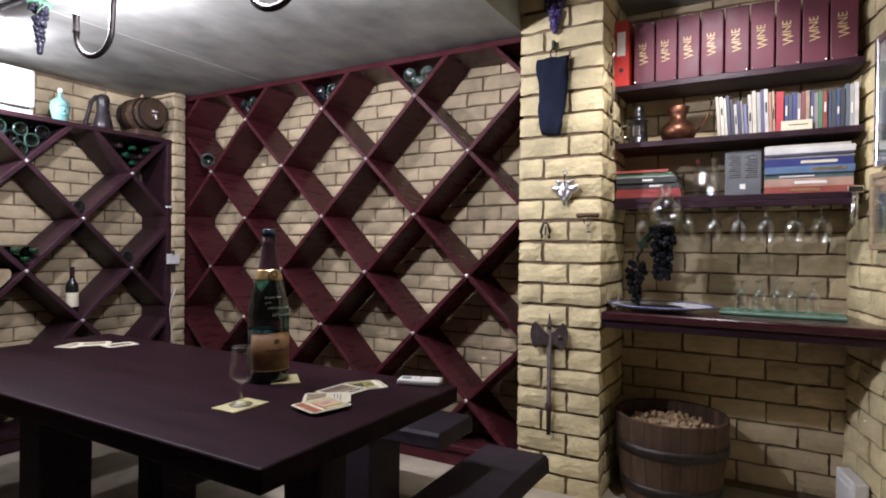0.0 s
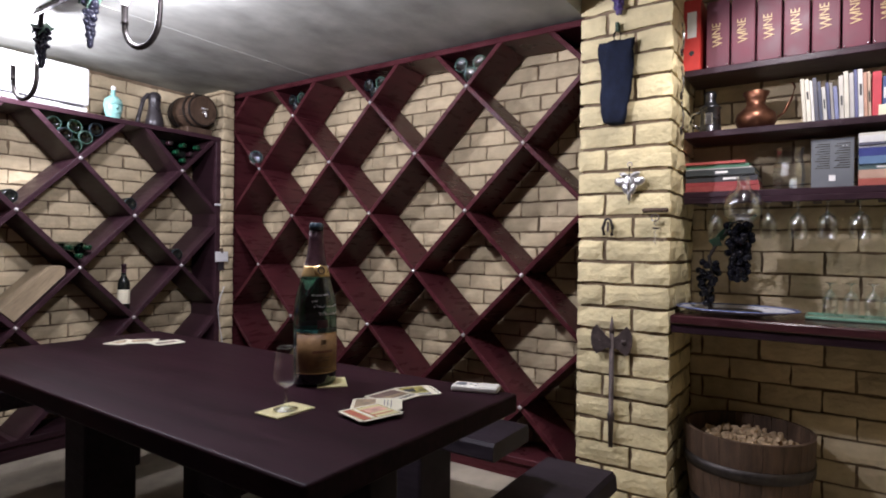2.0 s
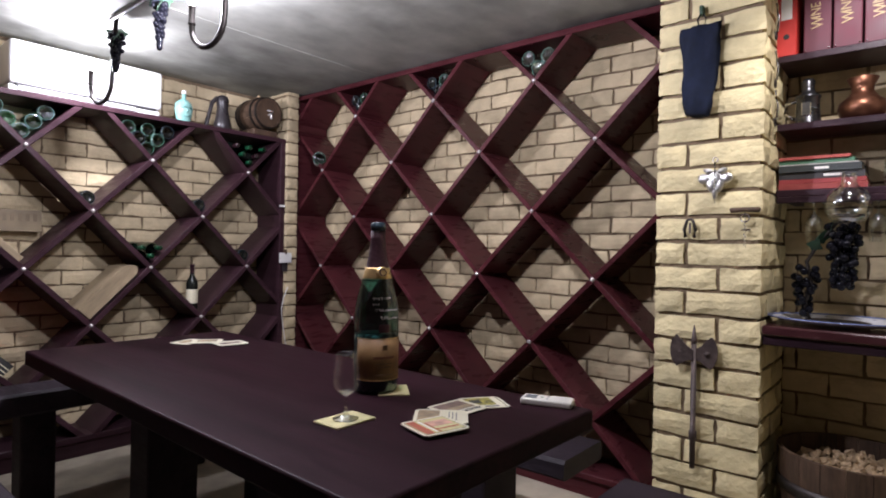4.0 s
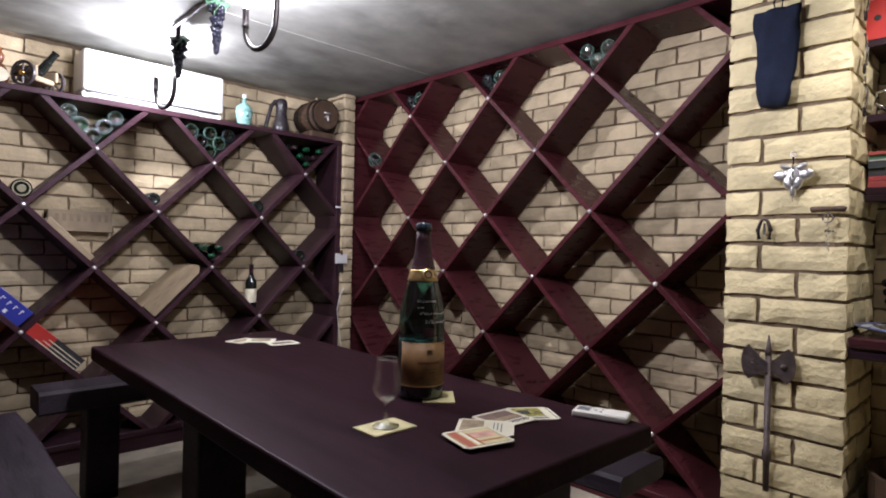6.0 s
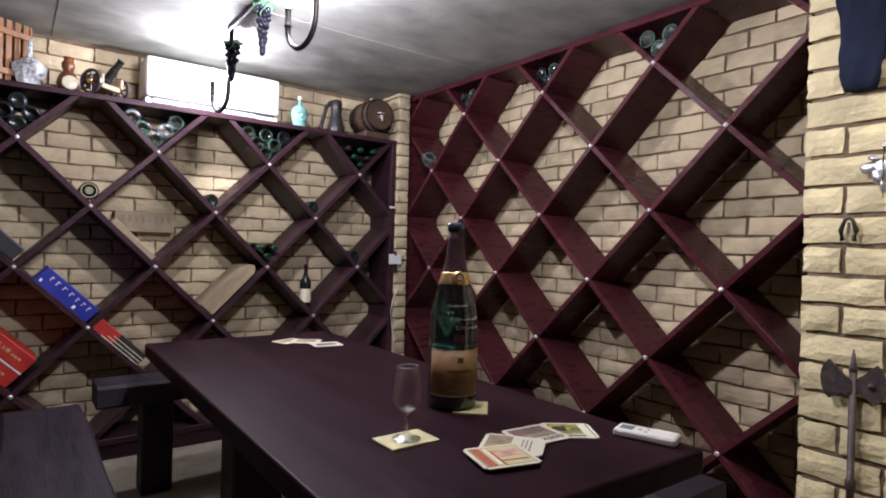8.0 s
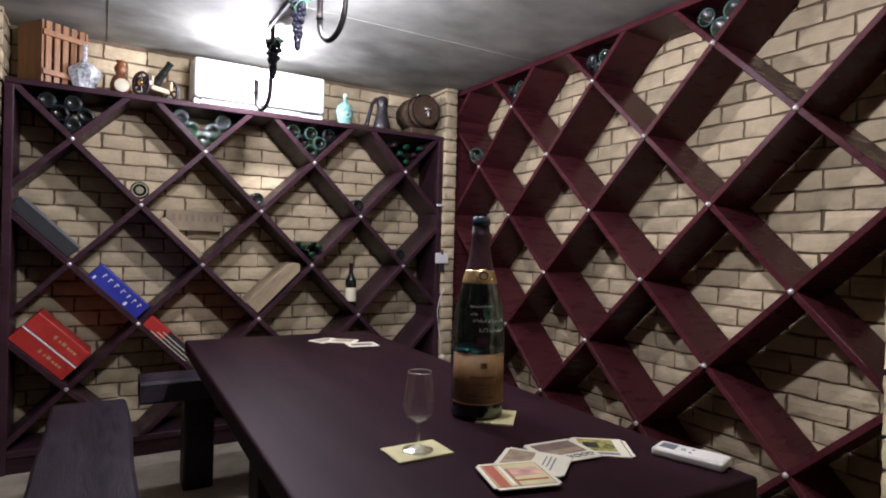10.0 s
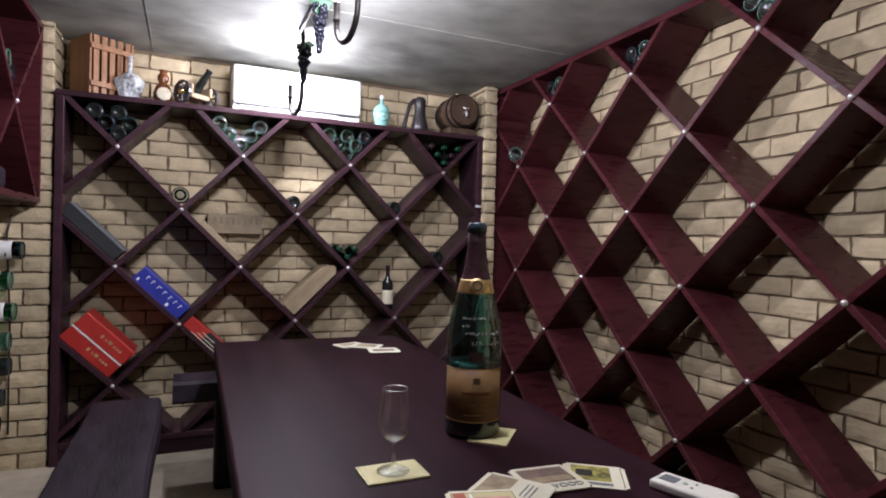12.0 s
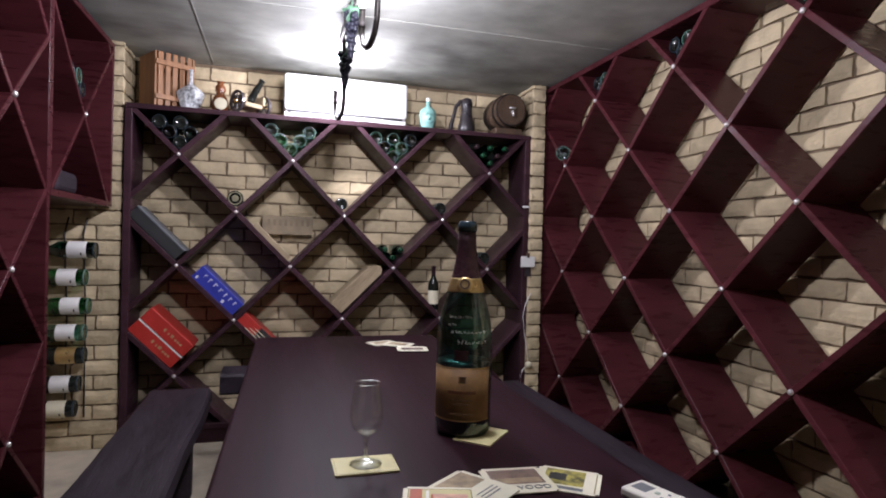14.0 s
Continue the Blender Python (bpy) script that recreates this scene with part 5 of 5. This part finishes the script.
part("glass_ball", lathe([(0, 0.0), (0.03, 0.005), (0.058, 0.022), (0.076, 0.047), (0.084, 0.08), (0.078, 0.115), (0.060, 0.143), (0.034, 0.160), (0.027, 0.175), (0.027, 0.21), (0.032, 0.215)], 32), CLEAR, dec, smooth=True)

tray = thing("serving_tray", 3.285, -0.07, 0.941, "green glass tray on the counter", "tray")
part("tray_floor", box(-0.10, -0.25, 0, 0.10, 0.25, 0.008, 0.003), GREENTRAY, tray)
for x0, x1, y0, y1 in ((-0.105, -0.095, -0.255, 0.255), (0.095, 0.105, -0.255, 0.255), (-0.094, 0.094, -0.255, -0.245), (-0.094, 0.094, 0.245, 0.255)):
    part("tray_rim", box(x0, y0, 0.002, x1, y1, 0.015, 0.003), GREENTRAY, tray)
for yy in (0.11, 0.03, -0.05, -0.11, -0.20):
    hanging_glass(3.29, yy * 0.95 - 0.01, 0.951, 0.030, 0.15, "small clear glass upside down on the tray", "glasses on the tray")

tub = thing("half_barrel", 3.205, 0.40, 0, "old oak half barrel filled with corks", "barrel")
for k in range(20):
    a0, a1 = 2 * math.pi * k / 20, 2 * math.pi * (k + 0.975) / 20
    sb = bmesh.new()
    rows = []
    for i in range(6):
        zz = 0.43 * i / 5
        rr = 0.215 + 0.052 * math.sin(min(1, (zz + 0.02) / 0.42) * 1.5)
        rows.append([sb.verts.new((q * math.cos(a), q * math.sin(a), zz)) for q, a in ((rr, a0), (rr + 0.001, (a0 + a1) / 2), (rr, a1), (rr - 0.016, a1), (rr - 0.016, a0))])
    for r, s in zip(rows, rows[1:]):
        for q in range(5):
            sb.faces.new((r[q], r[(q + 1) % 5], s[(q + 1) % 5], s[q]))
    sb.faces.new(rows[0])
    sb.faces.new(rows[-1])
    part("stave", sb, BARRELWOOD, tub)
for zz in (0.10, 0.29):
    rr = 0.217 + 0.052 * math.sin(min(1, (zz + 0.02) / 0.42) * 1.5)
    part("hoop", lathe([(rr - 0.002, zz - 0.024), (rr + 0.003, zz - 0.024), (rr + 0.005, zz + 0.024), (rr, zz + 0.024)], 40), IRON, tub, "dark iron hoop", True)
part("cork_bed", lathe([(0, 0.36), (0.23, 0.35), (0.235, 0.30), (0, 0.30)], 30), CORK, tub)
heap = tagged(new("corks"), "heap of used wine corks in the half barrel", "corks", "", "stuff")
heap.location = (3.205, 0.40, 0.362)
cbm = bmesh.new()
rnd = random.Random(9)
for i in range(150):
    a, q = rnd.random() * 6.283, 0.20 * math.sqrt(rnd.random())
    one = lathe([(0, -0.021), (0.0105, -0.021), (0.0115, 0), (0.0105, 0.021), (0, 0.021)], 8)
    moved(one, pose(q * math.cos(a), q * math.sin(a), rnd.uniform(-0.006, 0.030) * (1.2 - q * 4), rnd.uniform(20, 160), 0, rnd.uniform(0, 360)))
    join(cbm, one)
part("cork_pieces", cbm, CORK, heap)


def picture(x0, x1, z0, z1, material, frame_mat, label, patches):
    p = thing("framed_picture", 0, 0, 0, label, "picture")
    p.matrix_basis = WALL_BAR @ pose((x0 + x1) / 2 - 3.5, 0.026, z0)
    w, h = (x1 - x0) / 2, z1 - z0
    for a in ((-w, -w + 0.028, 0, h), (w - 0.028, w, 0, h), (-w + 0.028, w - 0.028, 0, 0.028), (-w + 0.028, w - 0.028, h - 0.028, h)):
        part("frame_bar", box(a[0], -0.012, a[2], a[1], 0.012, a[3], 0.004), frame_mat, p)
    part("print_sheet", box(-w + 0.028, -0.010, 0.028, w - 0.028, 0.001, h - 0.028), material, p)
    for u, v, hw, hh, m in patches:
        part("painted_shape", box(u - hw, 0.0, v - hh, u + hw, 0.0022, v + hh), m, p)
    part("cover_glass", box(-w + 0.028, 0.004, 0.028, w - 0.028, 0.006, h - 0.028), CLEAR, p).visible_shadow = False


picture(2.56, 3.09, 1.595, 2.13, plain("grey_print", (0.48, 0.50, 0.46), 0.5, 0, 0.3, 7), STEEL, "large grey landscape print in a silver frame", [(0.15, 0.20, 0.06, 0.10, CARTON), (0.05, 0.08, 0.18, 0.03, plain("dark_green_paint", (0.12, 0.15, 0.12), 0.6, 0, 0.4, 20))])
picture(2.74, 3.13, 1.255, 1.575, plain("ochre_print", (0.50, 0.42, 0.26), 0.5, 0, 0.3, 9), PINE, "small painting in a pale wooden frame", [(0.10, 0.16, 0.022, 0.07, plain("blue_paint", (0.10, 0.14, 0.25), 0.6, 0, 0.4, 30)), (0.05, 0.13, 0.02, 0.06, plain("green_paint", (0.16, 0.24, 0.12), 0.6, 0, 0.4, 30))])
box_w = thing("junction_box", 3.27, -0.355, 0.04, "white plastic power box low on the wall", "power box", rz=12)
part("housing", box(-0.11, -0.03, 0, 0.11, 0.03, 0.205, 0.008, 2), PLASTIC, box_w)
part("cover_plate", box(-0.085, 0.028, 0.03, 0.085, 0.036, 0.175, 0.004), PLASTIC, box_w)
opener = thing("wall_corkscrew", 3.22, -0.345, 1.42, "steel wall corkscrew by the shelf", "corkscrew")
part("body", tube([(-0.02, 0, 0.09), (-0.02, 0, 0.0), (-0.02, 0, -0.06)], [0.014, 0.012, 0.008], 10), STEEL, opener, smooth=True)
part("clamp", box(-0.045, -0.03, 0.085, 0.02, 0.03, 0.115, 0.005), STEEL, opener)
part("crank", tube([(-0.03, 0.0, 0.06), (-0.07, 0.015, 0.03), (-0.075, 0.018, -0.05)], 0.006, 8), STEEL, opener, smooth=True)

# keys and bottle openers on the side of the pillar
for z, x in ((2.22, 3.05), (2.02, 3.05), (1.86, 3.06)):
    k = thing("hanging_opener", x, 0.675, z, "old steel bottle opener hung on the pillar", "opener", "openers on the pillar")
    part("opener_shank", tube([(0, 0, 0.06), (0.004, -0.006, 0), (0, 0, -0.06)], [0.005, 0.007, 0.010], 8), STEEL, k, smooth=True)
    part("opener_ring", moved(lathe([(0.012, -0.003), (0.018, -0.003), (0.018, 0.003), (0.012, 0.003), (0.012, -0.003)], 12), pose(0, 0, -0.075, 90)), IRON, k)

# ---- bottles on the left wall ----
holder = thing("wall_bottle_rack", 0.03, 3.87, 0.2, "black wrought-iron wall rack for bottles", "bottle rack")
for x in (-0.005, 0.09):
    part("upright", tube([(x, 0.01, 0.0), (x, 0.01, 0.60), (x - 0.02, 0.01, 1.05), (x, 0.01, 1.15)], 0.005, 8), IRON, holder, smooth=True)
rows7 = [(1.165, 0.18, TEALGLASS, WHITEPAPER, BLACK), (1.01, 0.132, GREENGLASS, WHITEPAPER, BLACK), (0.849, 0.151, GREENGLASS, WHITEPAPER, FOIL), (0.698, 0.131, PALEGLASS, WHITEPAPER, PALEGLASS), (0.569, 0.134, DARKGLASS, GOLD, BLACK), (0.409, 0.108, DARKGLASS, WHITEPAPER, BLACK), (0.269, 0.091, DARKGLASS, PAPER, BLACK)]
for z, xr, mat, paper, cap in rows7:
    bottle("wine_bottle", 0, 0, 0, "wine bottle with a pale label lying in the wall rack", mat, 0.047, 0.31, pose(xr + 0.005, 3.815, z, 0, -90, 0), cap, paper, "bottles in the wall rack")
    for x in (xr - 0.06, xr - 0.16):
        part("hoop", tube([(x - 0.03, 3.87 - 3.87, z - 0.2 - 0.053), (x - 0.03, -0.055, z - 0.2 - 0.053), (x - 0.03, -0.10, z - 0.2 - 0.02), (x - 0.03, -0.098, z - 0.2 + 0.01)], 0.004, 8), IRON, holder, smooth=True)

for i, (dy, dz) in enumerate(((0, 0), (-1, 1), (1, 1), (0, 2), (-2, 2))):
    a = 0.055
    bottle("wine_bottle", 0, 0, 0, "dark green bottle lying in the hanging rack", (TEALGLASS, GREENGLASS)[i % 2], 0.038, 0.26, pose(0.21, 3.385 + dy * a, 1.93 + dz * a, 0, 0, 90) @ pose(0, 0, 0, -90), FOIL, None, "bottles in the racks")
oldbox = thing("wooden_block", 0.10, 3.30, 1.446, "rounded weathered wooden block in the hanging rack", "wooden block")
part("block_body", box(-0.10, -0.14, 0, 0.10, 0.14, 0.11, 0.03, 3), BENCHWOOD, oldbox)

# ---- tag and cable on the pier ----
tag = thing("thermometer_tag", 2.855, 3.835, 1.11, "small white paper tag clipped to the pier", "tag")
part("paper_tag", box(-0.055, -0.018, -0.004, 0.050, -0.015, 0.070), WHITEPAPER, tag)
part("clip", box(-0.008, -0.022, 0.058, 0.008, 0.008, 0.095, 0.002), BARRELWOOD, tag)
part("sensor", box(-0.012, 0.001, -0.07, 0.03, 0.012, 0.0), GREYCERAMIC, tag)
cable = thing("cable", 2.865, 3.83, 0.40, "thin white cable hanging down the pier", "cable")
part("wire", tube([(0.02, 0.0, 0.52), (-0.02, -0.005, 0.44), (-0.035, -0.005, 0.36), (-0.02, -0.005, 0.24), (0.01, 0, 0.10), (0.015, 0, 0.02), (-0.03, 0, -0.02), (-0.04, 0, -0.12), (-0.01, 0, -0.16)], 0.003, 6), WHITEPAPER, cable, smooth=True)
part("knot", ball(0.02, 0, 0.02, 0.024, None, 2), PAPER, cable, "bundled pale cord", True)
switch = thing("wall_switch", 2.845, 3.868, 1.52, "small white switch on the rack side", "switch")
part("plate", box(-0.022, -0.014, 0, 0.022, 0, 0.014, 0.002), PLASTIC, switch)
# ---- bricks, laid last ----
BLEN, JOINT = 0.23, 0.011
BRICK_MESHES = {}


def brick_mesh(length, height, rough, material, variant):
    key = (round(length, 2), round(height, 3), rough, material.name, variant)
    if key in BRICK_MESHES:
        return BRICK_MESHES[key]
    rnd = random.Random(hash(key[:3]) % 1000 * 10 + variant)
    bm = bmesh.new()
    nx, nz = 4, 3
    grid = []
    seed = rnd.random() * 50
    for j in range(nz + 1):
        row = []
        for i in range(nx + 1):
            x, z = (i / nx - 0.5) * length, (j / nz - 0.5) * height
            rim = i in (0, nx) or j in (0, nz)
            dev = noise.noise(Vector((x * 9 + seed, z * 14, seed))) * rough
            y = dev + (0.004 if rim else -0.002)
            if rim:
                x += rnd.uniform(-0.0035, 0.0035)
                z += rnd.uniform(-0.0035, 0.0035)
            row.append(bm.verts.new((x, y, z)))
        grid.append(row)
    for j in range(nz):
        for i in range(nx):
            bm.faces.new((grid[j][i], grid[j][i + 1], grid[j + 1][i + 1], grid[j + 1][i]))
    ring = [grid[0][i] for i in range(nx + 1)] + [grid[j][nx] for j in range(1, nz + 1)] + [grid[nz][i] for i in range(nx - 1, -1, -1)] + [grid[j][0] for j in range(nz - 1, 0, -1)]
    back = [bm.verts.new((v.co.x, 0.03, v.co.z)) for v in ring]
    for i in range(len(ring)):
        j = (i + 1) % len(ring)
        bm.faces.new((ring[j], ring[i], back[i], back[j]))
    BRICK_MESHES[key] = mesh_of("brick", bm, material)
    return BRICK_MESHES[key]


def lay(wall, ox, oy, rz, u0, u1, z0, z1, rough=0.006, material=None, phase=0.0, pattern=None, zstart=None, COURSE=0.1085, BLEN=0.265, JOINT=JOINT):
    """Courses of bricks on a wall face; u runs from (ox, oy) along the direction rz, faces look to its right hand side (-y at rz = 0)."""
    material = material or BRICK_WALL
    z = z0 if zstart is None else zstart
    course = 0
    m0 = pose(ox, oy, 0, 0, 0, rz)
    while z < z1 - 0.02:
        lo, hi = max(z, z0), min(z + COURSE - JOINT, z1)
        if hi - lo > 0.02:
            if pattern:
                cuts = pattern(course)
            else:
                cuts = [u0]
                u = u0 - BLEN + ((phase + 0.5 * course) % 1) * BLEN
                while u < u1:
                    u += BLEN
                    if u0 + 0.04 < u < u1 - 0.04:
                        cuts.append(u + random.uniform(-0.009, 0.009))
                cuts.append(u1)
            for a, b in zip(cuts, cuts[1:]):
                if not pattern and b - a > BLEN * 1.3:
                    continue
                g0 = 0 if a == cuts[0] else JOINT / 2
                g1 = 0 if b == cuts[-1] else JOINT / 2
                me = brick_mesh(b - a - g0 - g1, hi - lo, rough, material, random.randrange(5))
                sit = m0 @ pose((a + g0 + b - g1) / 2, random.uniform(-0.003, 0.002), (lo + hi) / 2, random.uniform(-0.6, 0.6), 0, random.uniform(-0.7, 0.7))
                again("brick", me, wall, sit)
        z += COURSE
        course += 1


lay(wall_back, 0.29, 4.2, 0, 0, 2.60, 0.0, CEIL - 0.005, 0.005, None, 0.409, None, -0.075, 0.0875, 0.23)
lay(wall_right, 3.30, 3.92, -90, 0, 2.80, 0.0, CEIL - 0.005, 0.006, None, 0.526, None, -0.0665, 0.0875, 0.23)
lay(wall_left_front, -0.09, 3.90, 0, 0, 0.375, 0.0, CEIL - 0.005, 0.004, None, 0.083, None, 0.002, 0.0875, 0.23)
lay(wall_left_front, 0.285, 3.904, 90, 0, 0.296, 0.0, CEIL - 0.005, 0.004, None, 0.5, None, 0.002, 0.0875, 0.23)
lay(wall_niche, 3.50, 0.70, -90, 0, 1.08, 0.0, HIGH - 0.005, 0.007, None, 0.2, None, 0.043)
lay(wall_bar, 0, 0, 180, 0, 1.15, 0.0, HIGH - 0.005, 0.009, BRICK, 0.6)
P0, P1 = 0.0, 0.43
lay(pillar, 2.97, 1.13, -90, P0, P1, 0.0, HIGH - 0.003, 0.011, BRICK, pattern=lambda c: [0, 0.130, 0.43] if c % 2 else [0, 0.265, 0.43], zstart=-0.010, JOINT=0.017)
lay(pillar, 2.972, 0.70, 0, 0, 0.53, 0.0, HIGH - 0.003, 0.010, BRICK, pattern=lambda c: [0.012, 0.14, 0.40, 0.53] if c % 2 else [0.012, 0.27, 0.53], zstart=-0.010, JOINT=0.017)
lay(pier, 2.88, 3.85, 0, 0, 0.094, 0.0, CEIL - 0.005, 0.003, pattern=lambda c: [0, 0.094], zstart=0.002, COURSE=0.0875)
lay(pier, 2.88, 4.2, -90, 0, 0.346, 0.0, CEIL - 0.005, 0.003, pattern=lambda c: [0, 0.12, 0.346] if c % 2 else [0, 0.25, 0.346], zstart=0.002, COURSE=0.0875)
